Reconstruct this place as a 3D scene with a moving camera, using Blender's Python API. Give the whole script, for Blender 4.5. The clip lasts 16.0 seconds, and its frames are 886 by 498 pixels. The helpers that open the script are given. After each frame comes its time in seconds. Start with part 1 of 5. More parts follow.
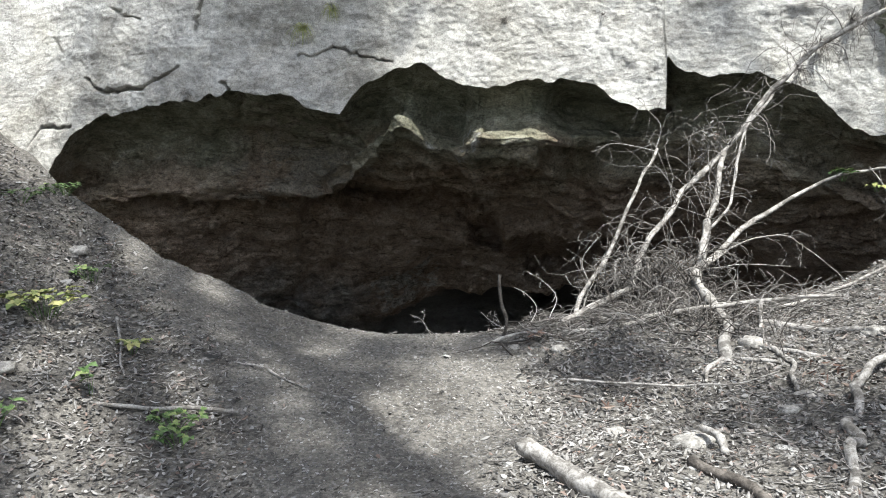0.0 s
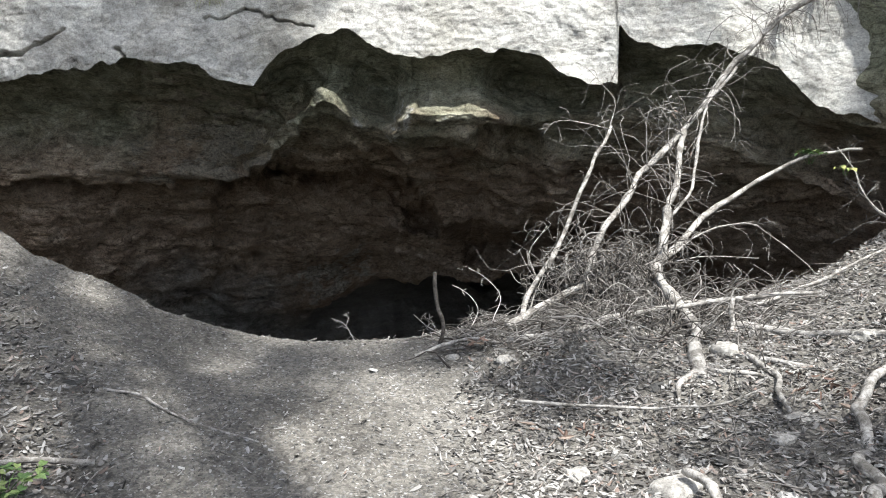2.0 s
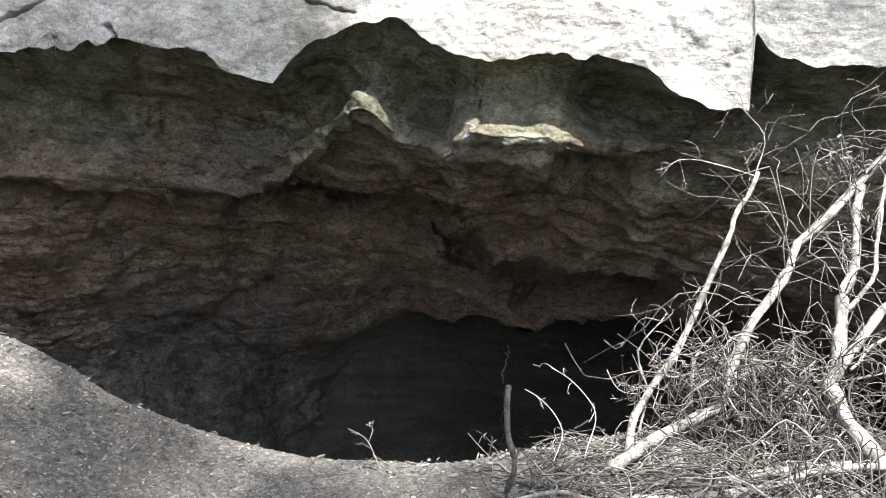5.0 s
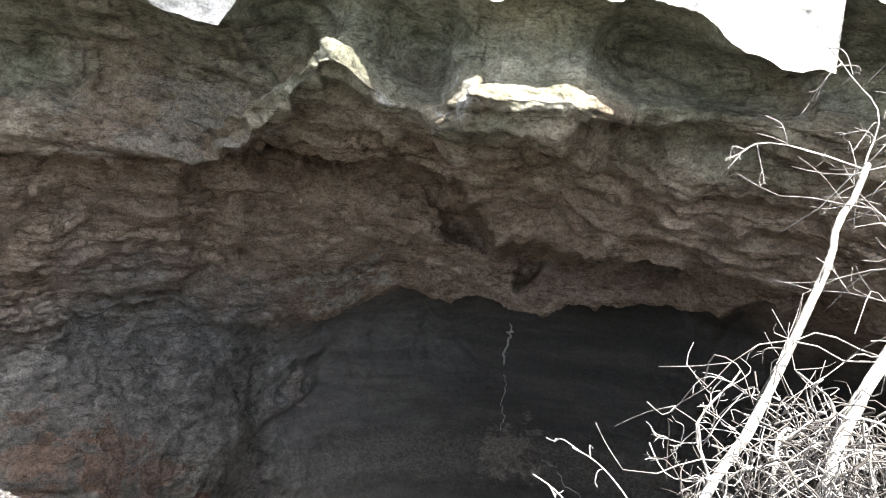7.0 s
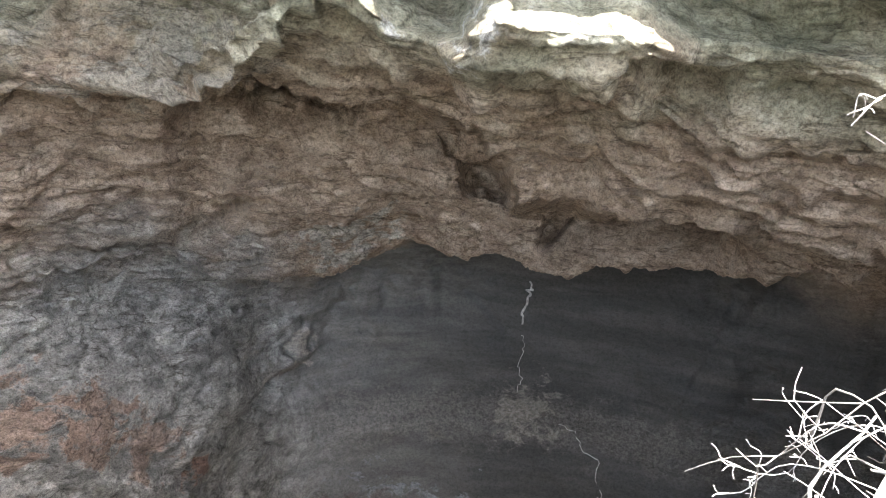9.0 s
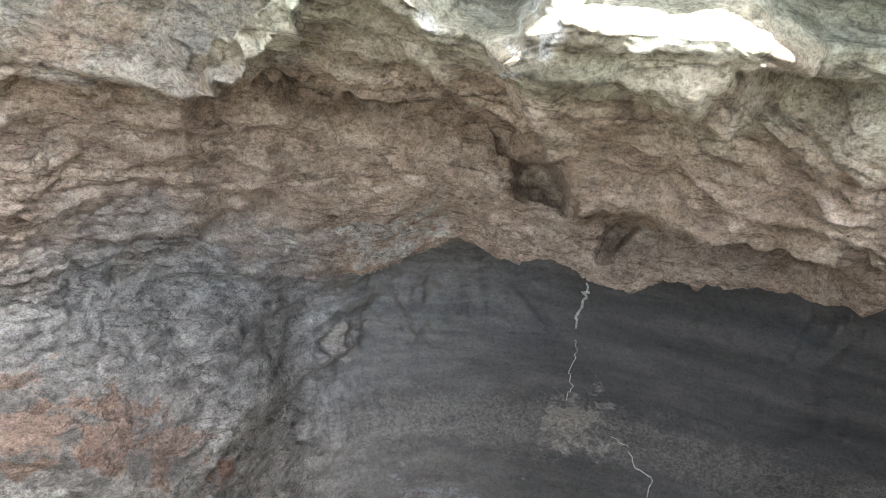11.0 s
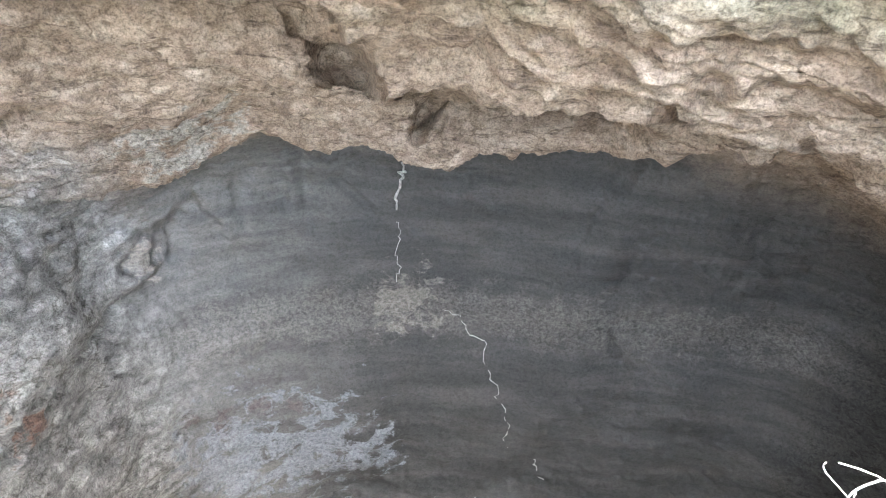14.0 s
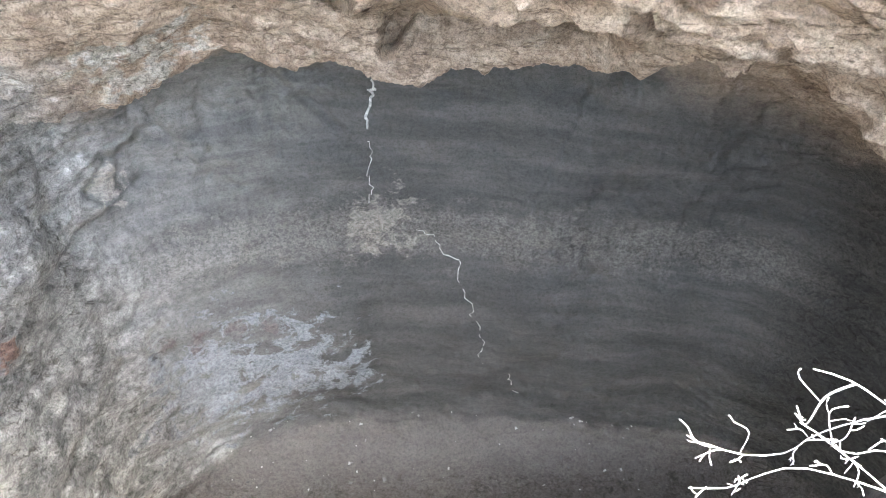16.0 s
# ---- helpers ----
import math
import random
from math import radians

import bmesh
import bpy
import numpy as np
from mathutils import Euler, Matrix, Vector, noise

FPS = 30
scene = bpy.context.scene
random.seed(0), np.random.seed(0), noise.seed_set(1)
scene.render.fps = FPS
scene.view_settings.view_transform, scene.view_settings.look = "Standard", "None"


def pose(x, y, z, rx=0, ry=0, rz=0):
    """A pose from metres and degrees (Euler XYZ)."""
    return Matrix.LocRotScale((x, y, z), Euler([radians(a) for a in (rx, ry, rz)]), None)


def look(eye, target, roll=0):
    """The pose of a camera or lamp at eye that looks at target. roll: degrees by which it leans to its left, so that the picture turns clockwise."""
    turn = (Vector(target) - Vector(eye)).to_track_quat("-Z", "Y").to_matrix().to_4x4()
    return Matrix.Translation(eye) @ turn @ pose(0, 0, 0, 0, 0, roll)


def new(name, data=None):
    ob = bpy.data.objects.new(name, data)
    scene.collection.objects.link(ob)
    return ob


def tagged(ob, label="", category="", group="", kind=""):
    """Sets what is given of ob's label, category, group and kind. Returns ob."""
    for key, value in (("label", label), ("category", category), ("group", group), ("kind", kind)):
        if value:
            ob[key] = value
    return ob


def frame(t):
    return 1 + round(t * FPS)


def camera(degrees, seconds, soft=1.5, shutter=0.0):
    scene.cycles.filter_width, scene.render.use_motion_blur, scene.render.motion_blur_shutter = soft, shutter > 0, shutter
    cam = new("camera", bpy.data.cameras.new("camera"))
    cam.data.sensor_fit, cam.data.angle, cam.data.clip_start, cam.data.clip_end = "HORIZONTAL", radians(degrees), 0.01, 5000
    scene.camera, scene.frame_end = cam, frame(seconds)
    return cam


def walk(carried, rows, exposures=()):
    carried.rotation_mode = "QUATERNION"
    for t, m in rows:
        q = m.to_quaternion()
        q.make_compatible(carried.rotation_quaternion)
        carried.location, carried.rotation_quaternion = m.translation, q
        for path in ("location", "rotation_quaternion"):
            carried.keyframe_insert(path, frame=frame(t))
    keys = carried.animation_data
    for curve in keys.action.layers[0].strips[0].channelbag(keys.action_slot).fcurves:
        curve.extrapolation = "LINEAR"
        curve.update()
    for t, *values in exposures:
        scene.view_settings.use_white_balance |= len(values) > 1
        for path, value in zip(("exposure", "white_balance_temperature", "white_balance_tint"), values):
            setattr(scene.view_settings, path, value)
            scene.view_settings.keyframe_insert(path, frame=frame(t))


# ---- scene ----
cam = camera(61.8, 16.0, soft=1.0)
PATH = [
    (0, (0.743, 0.518, 1.501), (0.512, 2.487, 1.235), -1.66),
    (0.5, (0.764, 0.616, 1.425), (0.590, 2.590, 1.153), -1.91),
    (1, (0.704, 0.819, 1.392), (0.549, 2.793, 1.114), -1.85),
    (1.5, (0.673, 1.052, 1.456), (0.563, 3.025, 1.149), -1.59),
    (2, (0.728, 1.408, 1.454), (0.663, 3.381, 1.137), -1.33),
    (2.5, (0.635, 1.705, 1.476), (0.579, 3.680, 1.165), -1.25),
    (3, (0.495, 2.012, 1.558), (0.462, 3.996, 1.311), -1.07),
    (3.5, (0.464, 2.335, 1.443), (0.484, 4.323, 1.222), -0.53),
    (4, (0.446, 2.631, 1.506), (0.443, 4.613, 1.239), 0.77),
    (4.5, (0.406, 2.878, 1.593), (0.298, 4.853, 1.299), 1.73),
    (4.7, (0.405, 2.990, 1.590), (0.279, 4.964, 1.295), 1.98),
    (6.8, (0.446, 4.342, 1.675), (0.303, 6.290, 1.244), 3.64),
    (7, (0.404, 4.450, 1.674), (0.262, 6.397, 1.241), 3.55),
    (7.5, (0.226, 4.734, 1.645), (0.049, 6.677, 1.207), 3.36),
    (8, (0.258, 4.901, 1.643), (0.054, 6.833, 1.171), 3.34),
    (8.5, (0.322, 5.073, 1.600), (0.141, 6.988, 1.052), 4.01),
    (8.7, (0.338, 5.154, 1.604), (0.166, 7.065, 1.040), 4.28),
    (10.8, (0.288, 6.043, 1.691), (0.005, 7.905, 1.019), 5.23),
    (11, (0.283, 6.134, 1.728), (-0.024, 7.992, 1.053), 5.32),
    (11.5, (0.251, 6.280, 1.742), (-0.037, 8.137, 1.058), 5.57),
    (12, (0.267, 6.450, 1.717), (0.092, 8.320, 1.029), 5.32),
    (12.5, (0.286, 6.529, 1.697), (0.190, 8.388, 0.964), 4.18),
    (13, (0.245, 6.553, 1.679), (0.273, 8.380, 0.867), 3.55),
    (13.5, (0.240, 6.569, 1.702), (0.374, 8.355, 0.813), 3.80),
    (14, (0.241, 6.579, 1.693), (0.452, 8.331, 0.752), 4.14),
    (14.5, (0.244, 6.601, 1.672), (0.512, 8.327, 0.696), 4.39),
    (15, (0.247, 6.625, 1.647), (0.526, 8.334, 0.646), 4.42),
    (15.5, (0.248, 6.628, 1.643), (0.529, 8.306, 0.591), 4.31),
    (16, (0.247, 6.627, 1.644), (0.530, 8.261, 0.525), 4.64),
]
EXPOSURES = [(0, 0.8, 6300, 7), (2.5, 1.0, 6350, 8), (4.5, 1.25, 6400, 9), (7, 2.7, 6500, 10), (8, 3.5, 6500, 10), (8.7, 3.75, 6500, 10), (11, 4.3, 6450, 9), (12.5, 4.7, 6400, 9), (14, 5.25, 6300, 8.5), (16, 5.4, 6250, 8.5)]
walk(cam, [(t, look(eye, target, roll)) for t, eye, target, roll in PATH], EXPOSURES)

# ---- world, sun, exposure ----
SUN_TURN, SUN_HEIGHT = radians(35), radians(67)          # from behind and a little to the right
to_sun = Vector((math.sin(SUN_TURN) * math.cos(SUN_HEIGHT), -math.cos(SUN_TURN) * math.cos(SUN_HEIGHT), math.sin(SUN_HEIGHT)))
world = bpy.data.worlds.new("sky")
scene.world = world
world.use_nodes = True
wn = world.node_tree.nodes
sky = wn.new("ShaderNodeTexSky")
sky.sky_type, sky.sun_disc = "NISHITA", False
sky.sun_elevation, sky.sun_rotation = SUN_HEIGHT, math.pi - SUN_TURN
sky.air_density, sky.dust_density = 1.0, 2.0
paler = wn.new("ShaderNodeHueSaturation")                 # a hazy spring sky
paler.inputs["Saturation"].default_value = 0.6
world.node_tree.links.new(sky.outputs[0], paler.inputs["Color"])
world.node_tree.links.new(paler.outputs[0], wn["Background"].inputs["Color"])
wn["Background"].inputs["Strength"].default_value = 0.13
sun = new("sun", bpy.data.lights.new("sun", "SUN"))
sun.data.energy, sun.data.angle, sun.data.color = 5.0, radians(0.53), (1.0, 0.975, 0.94)
sun.matrix_world = look(to_sun * 60, (0, 0, 0))

# ---- helpers of this scene ----
RNG = np.random.default_rng(7)


def hash3(i, j, k):
    h = (i * 374761393 + j * 668265263 + k * 1274126177) & 0xFFFFFFFF
    h = ((h ^ (h >> 13)) * 1274126177) & 0xFFFFFFFF
    return ((h ^ (h >> 16)) & 0xFFFFFF) / float(0xFFFFFF)


def vnoise(p):
    """Smooth noise in -1..1 at points p (n, 3)."""
    f = np.floor(p).astype(np.int64)
    w = p - f
    w = w * w * w * (w * (w * 6 - 15) + 10)
    total = 0
    for a in (0, 1):
        for b in (0, 1):
            for c in (0, 1):
                weight = (w[:, 0] if a else 1 - w[:, 0]) * (w[:, 1] if b else 1 - w[:, 1]) * (w[:, 2] if c else 1 - w[:, 2])
                total = total + weight * hash3(f[:, 0] + a, f[:, 1] + b, f[:, 2] + c)
    return total * 2 - 1


def fbm(p, octaves=4, ridged=False):
    out, amp, p = 0, 1.0, np.array(p, dtype=float)
    for _ in range(octaves):
        n = vnoise(p)
        out = out + amp * ((1 - 2 * np.abs(n)) if ridged else n)
        amp, p = amp * 0.5, p * 2.03 + 17.3
    return out


def smooth_curve(keys, at):
    """Values of a smooth curve through keys (n, m), whose first column is the parameter."""
    k = np.array(keys, dtype=float)
    x, y = k[:, 0], k[:, 1:]
    d = np.gradient(y, x, axis=0)
    at = np.clip(at, x[0], x[-1])
    i = np.clip(np.searchsorted(x, at) - 1, 0, len(x) - 2)
    h = (x[i + 1] - x[i])[:, None]
    t = ((at - x[i])[:, None]) / h
    return (y[i] * (2 * t ** 3 - 3 * t ** 2 + 1) + d[i] * h * (t ** 3 - 2 * t ** 2 + t)
            + y[i + 1] * (3 * t ** 2 - 2 * t ** 3) + d[i + 1] * h * (t ** 3 - t ** 2))


def sheet(name, grid, material, parent=None, closed=False, flip=False):
    """A smooth mesh from a grid (rows, columns, 3) of places."""
    rows, cols = grid.shape[:2]
    a = np.arange(rows * cols).reshape(rows, cols)
    if closed:
        a = np.hstack([a, a[:, :1]])
    q = np.stack([a[:-1, :-1], a[:-1, 1:], a[1:, 1:], a[1:, :-1]], axis=-1).reshape(-1, 4)
    if flip:
        q = q[:, ::-1]
    me = bpy.data.meshes.new(name)
    me.from_pydata(grid.reshape(-1, 3).tolist(), [], q.tolist())
    me.polygons.foreach_set("use_smooth", np.ones(len(q), dtype=bool))
    me.materials.append(material)
    ob = new(name, me)
    ob.parent = parent
    return ob


def part(name, me, material, parent, label=""):
    """Links a mesh as one object under a thing."""
    if isinstance(me, bmesh.types.BMesh):
        data = bpy.data.meshes.new(name)
        me.to_mesh(data)
        me.free()
        me = data
    if material and not me.materials:
        me.materials.append(material)
    ob = new(name, me)
    ob.parent = parent
    return tagged(ob, label=label)


class Soup:
    """Collects tubes and leaves, and makes one mesh of them."""

    def __init__(self):
        self.v, self.f, self.n = [], [], 0

    def add(self, verts, faces):
        self.v.append(np.asarray(verts, dtype=float))
        self.f.extend([tuple(i + self.n for i in f) for f in faces])
        self.n += len(verts)

    def tube(self, path, radii, sides=7, rough=0.0):
        path = np.asarray(path, dtype=float)
        radii = np.broadcast_to(np.asarray(radii, dtype=float), (len(path),))
        tang = np.gradient(path, axis=0)
        tang /= np.linalg.norm(tang, axis=1)[:, None] + 1e-9
        ref = np.array([0.31, 0.52, 0.79])
        u = np.cross(tang, ref)
        u /= np.linalg.norm(u, axis=1)[:, None] + 1e-9
        w = np.cross(tang, u)
        ang = np.linspace(0, 2 * np.pi, sides, endpoint=False)
        rr = radii[:, None] * (1 + rough * RNG.normal(size=(len(path), sides)))
        ring = path[:, None] + rr[..., None] * (np.cos(ang)[None, :, None] * u[:, None] + np.sin(ang)[None, :, None] * w[:, None])
        v = np.vstack([ring.reshape(-1, 3), path[:1], path[-1:] + tang[-1:] * radii[-1] * 0.5])
        n, faces = len(path), []
        for i in range(n - 1):
            for j in range(sides):
                k = (j + 1) % sides
                faces.append((i * sides + j, i * sides + k, (i + 1) * sides + k, (i + 1) * sides + j))
        a, b = n * sides, n * sides + 1
        for j in range(sides):
            k = (j + 1) % sides
            faces.append((a, k, j))
            faces.append((b, (n - 1) * sides + j, (n - 1) * sides + k))
        self.add(v, faces)

    def mesh(self, name, smooth=True):
        me = bpy.data.meshes.new(name)
        me.from_pydata(np.vstack(self.v).tolist(), [], self.f)
        if smooth:
            me.polygons.foreach_set("use_smooth", np.ones(len(self.f), dtype=bool))
        return me


def bend(points, n, wobble=0.0, seed=0):
    """A smooth path of n places through points, with a little unevenness."""
    k = np.array(points, dtype=float)
    t = np.concatenate([[0], np.cumsum(np.linalg.norm(np.diff(k, axis=0), axis=1))])
    s = np.linspace(0, t[-1], n)
    p = smooth_curve(np.column_stack([t, k]), s)
    if wobble:
        off = np.stack([vnoise(np.column_stack([s * 5 + seed * 7.1, s * 0 + i * 9.7, s * 0 + seed])) for i in range(3)], axis=1)
        p = p + wobble * off
    return p


# ---- materials ----
def material(name):
    m = bpy.data.materials.new(name)
    m.use_nodes = True
    return m, m.node_tree.nodes, m.node_tree.links, m.node_tree.nodes["Principled BSDF"]


def add(nodes, kind, **values):
    n = nodes.new("ShaderNode" + kind)
    for key, value in values.items():
        if key in n.inputs.keys():
            n.inputs[key].default_value = value
    return n


def noise_tex(nodes, links, where, scale, detail=6.0, rough=0.6, distort=0.0, stretch=(1, 1, 1)):
    mp = nodes.new("ShaderNodeMapping")
    mp.inputs["Scale"].default_value = stretch
    links.new(where, mp.inputs["Vector"])
    n = add(nodes, "TexNoise", Scale=scale, Detail=detail, Roughness=rough, Distortion=distort)
    links.new(mp.outputs[0], n.inputs["Vector"])
    return n.outputs["Fac"]


def ramp(nodes, links, fac, stops):
    r = nodes.new("ShaderNodeValToRGB")
    e = r.color_ramp.elements
    while len(e) < len(stops):
        e.new(0.5)
    for el, (pos, col) in zip(e, stops):
        el.position = pos
        el.color = (*col, 1) if len(col) == 3 else col
    links.new(fac, r.inputs["Fac"])
    return r.outputs["Color"]


def mix(nodes, links, fac, a, b, blend="MIX"):
    m = nodes.new("ShaderNodeMix")
    m.data_type, m.blend_type = "RGBA", blend
    for sock, value in ((m.inputs[0], fac), (m.inputs[6], a), (m.inputs[7], b)):
        if hasattr(value, "is_output"):
            links.new(value, sock)
        else:
            sock.default_value = value if not isinstance(value, tuple) else (*value, 1)
    return m.outputs[2]


def bumps(nodes, links, bsdf, layers, fade=None):
    normal = None
    for height, strength, distance in layers:
        b = add(nodes, "Bump", Strength=strength, Distance=distance)
        if fade is not None:
            m = nodes.new("ShaderNodeMath")
            m.operation = "MULTIPLY"
            m.inputs[1].default_value = strength
            links.new(fade, m.inputs[0])
            links.new(m.outputs[0], b.inputs["Strength"])
        links.new(height, b.inputs["Height"])
        if normal is not None:
            links.new(normal, b.inputs["Normal"])
        normal = b.outputs["Normal"]
    links.new(normal, bsdf.inputs["Normal"])


def smooth_step(nodes, links, value, lo, hi):
    r = nodes.new("ShaderNodeMapRange")
    r.interpolation_type = "SMOOTHSTEP"
    r.inputs["From Min"].default_value, r.inputs["From Max"].default_value = lo, hi
    links.new(value, r.inputs["Value"])
    return r.outputs[0]


def blot(nodes, links, where, wobble, place, radius, soft=0.5):
    """A stain with a ragged outline round a place."""
    d = nodes.new("ShaderNodeVectorMath")
    d.operation = "DISTANCE"
    links.new(where, d.inputs[0])
    d.inputs[1].default_value = place
    m = nodes.new("ShaderNodeMath")
    m.operation = "MULTIPLY_ADD"
    links.new(wobble, m.inputs[0])
    m.inputs[1].default_value = -5.5 * radius
    links.new(d.outputs["Value"], m.inputs[2])
    return smooth_step(nodes, links, m.outputs[0], radius * -1.75, radius * (-1.75 - soft))


def shifted(nodes, links, noise_out, factor, value):
    m = nodes.new("ShaderNodeMath")
    m.operation = "MULTIPLY_ADD"
    links.new(noise_out, m.inputs[0])
    m.inputs[1].default_value = factor
    links.new(value, m.inputs[2])
    return m.outputs[0]


def rock_material(name, inside=True):
    m, n, l, b = material(name)
    where = n.new("ShaderNodeTexCoord").outputs["Object"]
    sep = n.new("ShaderNodeSeparateXYZ")
    l.new(where, sep.inputs[0])
    big = noise_tex(n, l, where, 0.7, 5, 0.6, 0.6)
    mid = noise_tex(n, l, where, 3.0, 9, 0.66, 0.5, (1, 1, 1.5))
    fine = noise_tex(n, l, where, 20.0, 8, 0.78, 0.2, (1, 1, 1.25))
    bedding = noise_tex(n, l, where, 1.5, 9, 0.7, 0.6, (0.45, 0.45, 3.6))
    grain = noise_tex(n, l, where, 60.0, 5, 0.78)
    beds = n.new("ShaderNodeTexNoise")
    beds.noise_type = "RIDGED_MULTIFRACTAL"
    for key, value in (("Scale", 4.0), ("Detail", 9.0), ("Roughness", 0.62), ("Distortion", 0.7)):
        beds.inputs[key].default_value = value
    mp = n.new("ShaderNodeMapping")
    mp.inputs["Rotation"].default_value = (0.0, 0.03, 0.0)
    mp.inputs["Scale"].default_value = (0.9, 0.9, 1.6)
    l.new(where, mp.inputs["Vector"])
    l.new(mp.outputs[0], beds.inputs["Vector"])
    lines = smooth_step(n, l, beds.outputs["Fac"], 0.25, 1.6)
    lam = noise_tex(n, l, where, 2.6, 4, 0.5, 0.6, (0.5, 1.1, 2.4))
    hair = noise_tex(n, l, where, 7.0, 3, 0.5, 0.5, (0.6, 1.0, 1.9))
    flake = add(n, "TexVoronoi", Scale=11.0)
    bent = n.new("ShaderNodeMapping")
    bent.inputs["Scale"].default_value = (0.9, 0.9, 1.4)
    l.new(mix(n, l, 0.10, where, beds.outputs["Color"]), bent.inputs["Vector"])
    l.new(bent.outputs[0], flake.inputs["Vector"])
    if inside:
        base = ramp(n, l, mid, [(0.28, (0.24, 0.175, 0.13)), (0.45, (0.40, 0.31, 0.235)), (0.58, (0.52, 0.42, 0.33)), (0.75, (0.62, 0.54, 0.45))])
        green = ramp(n, l, mid, [(0.36, (0.20, 0.215, 0.155)), (0.52, (0.37, 0.39, 0.295)), (0.66, (0.53, 0.55, 0.45))])
        grey = ramp(n, l, mid, [(0.38, (0.20, 0.20, 0.192)), (0.52, (0.36, 0.358, 0.342)), (0.64, (0.52, 0.515, 0.485))])
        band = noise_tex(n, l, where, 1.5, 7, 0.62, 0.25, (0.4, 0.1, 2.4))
        # dark and pale carry the failing light of the deep cave in their colour
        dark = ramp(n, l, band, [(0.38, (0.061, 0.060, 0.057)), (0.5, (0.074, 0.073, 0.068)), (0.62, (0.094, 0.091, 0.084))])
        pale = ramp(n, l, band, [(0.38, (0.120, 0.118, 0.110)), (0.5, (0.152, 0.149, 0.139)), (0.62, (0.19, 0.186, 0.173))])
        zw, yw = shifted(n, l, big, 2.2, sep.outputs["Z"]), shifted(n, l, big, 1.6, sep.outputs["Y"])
        col = mix(n, l, smooth_step(n, l, zw, 1.7, 3.3), base, green)
        low = mix(n, l, smooth_step(n, l, zw, 0.9, -0.3), base, grey)
        col = mix(n, l, smooth_step(n, l, shifted(n, l, big, 1.2, sep.outputs["X"]), -1.2, -2.4), col, mix(n, l, smooth_step(n, l, zw, 1.7, 3.3), low, green))
        # shade put into the colour below the lip, then over the far wall, deepest right
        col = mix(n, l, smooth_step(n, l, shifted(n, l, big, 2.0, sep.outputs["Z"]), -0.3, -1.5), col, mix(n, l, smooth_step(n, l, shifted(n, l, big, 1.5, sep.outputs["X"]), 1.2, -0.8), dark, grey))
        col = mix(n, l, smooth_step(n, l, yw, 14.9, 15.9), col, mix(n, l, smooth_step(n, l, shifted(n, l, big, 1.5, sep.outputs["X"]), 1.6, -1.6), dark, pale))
        for place, radius, tint in (((-1.5, 14.7, -6.3), 1.0, (0.225, 0.238, 0.25)), ((-0.5, 15.1, -6.5), 0.95, (0.215, 0.228, 0.24)), ((0.45, 15.3, -6.7), 0.45, (0.22, 0.235, 0.245)),
                                    ((1.85, 14.8, -7.35), 0.4, (0.33, 0.34, 0.34)), ((-2.0, 14.65, -5.5), 0.2, (0.125, 0.105, 0.095)), ((-1.65, 14.85, -5.5), 0.24, (0.125, 0.105, 0.095)), ((-1.2, 15.1, -5.65), 0.2, (0.125, 0.105, 0.095)), ((-0.75, 15.25, -5.75), 0.2, (0.125, 0.105, 0.095)),
                                    ((-4.0, 11.1, -2.3), 0.5, (0.34, 0.245, 0.195)), ((-3.65, 11.5, -2.55), 0.4, (0.34, 0.245, 0.195)), ((-3.3, 12.0, -3.05), 0.36, (0.33, 0.245, 0.20)), ((-3.0, 12.6, -3.75), 0.28, (0.28, 0.17, 0.13)),
                                    ((-0.2, 9.2, 1.55), 0.4, (0.60, 0.61, 0.585)), ((-2.5, 14.95, -3.05), 0.26, (0.30, 0.275, 0.24)), ((0.9, 15.9, -4.2), 0.5, (0.19, 0.178, 0.155)),
                                    ((-2.4, 10.3, 1.25), 0.8, (0.37, 0.34, 0.285)), ((-1.5, 13.6, -0.95), 0.7, (0.52, 0.49, 0.43))):
            col = mix(n, l, blot(n, l, where, mid, place, radius), col, mix(n, l, 0.85, col, mix(n, l, 0.6, tint, ramp(n, l, fine, [(0.3, (0.5, 0.5, 0.5)), (0.7, (1.3, 1.3, 1.3))]), "MULTIPLY")))
    else:
        base = ramp(n, l, mid, [(0.38, (0.40, 0.392, 0.372)), (0.5, (0.55, 0.545, 0.52)), (0.62, (0.66, 0.655, 0.625))])
        stain = ramp(n, l, big, [(0.36, (0.62, 0.60, 0.55)), (0.56, (1.0, 1.0, 0.99)), (0.75, (1.0, 0.97, 0.88))])
        col = mix(n, l, 0.8, base, stain, "MULTIPLY")
        lichen = smooth_step(n, l, noise_tex(n, l, where, 5.0, 8, 0.75, 0.4), 0.56, 0.66)
        col = mix(n, l, lichen, col, mix(n, l, 0.55, col, (0.22, 0.215, 0.20)))
    if inside:                                             # trampled earth on the floor of the pit
        col = mix(n, l, smooth_step(n, l, shifted(n, l, mid, 0.5, sep.outputs["Z"]), -7.45, -7.7), col, mix(n, l, 0.7, dark, (0.17, 0.155, 0.14)))
    far = smooth_step(n, l, sep.outputs["Y"], 13.9, 15.0) if inside else 0.0
    if inside:                                             # a gritty warm bed across the far wall
        bed_in = smooth_step(n, l, shifted(n, l, mid, 1.6, sep.outputs["Z"]), -4.1, -3.7)
        bed_out = smooth_step(n, l, shifted(n, l, mid, 1.6, sep.outputs["Z"]), -3.0, -3.4)
        bed = mix(n, l, 1.0, mix(n, l, 1.0, bed_in, bed_out, "MULTIPLY"), far, "MULTIPLY")
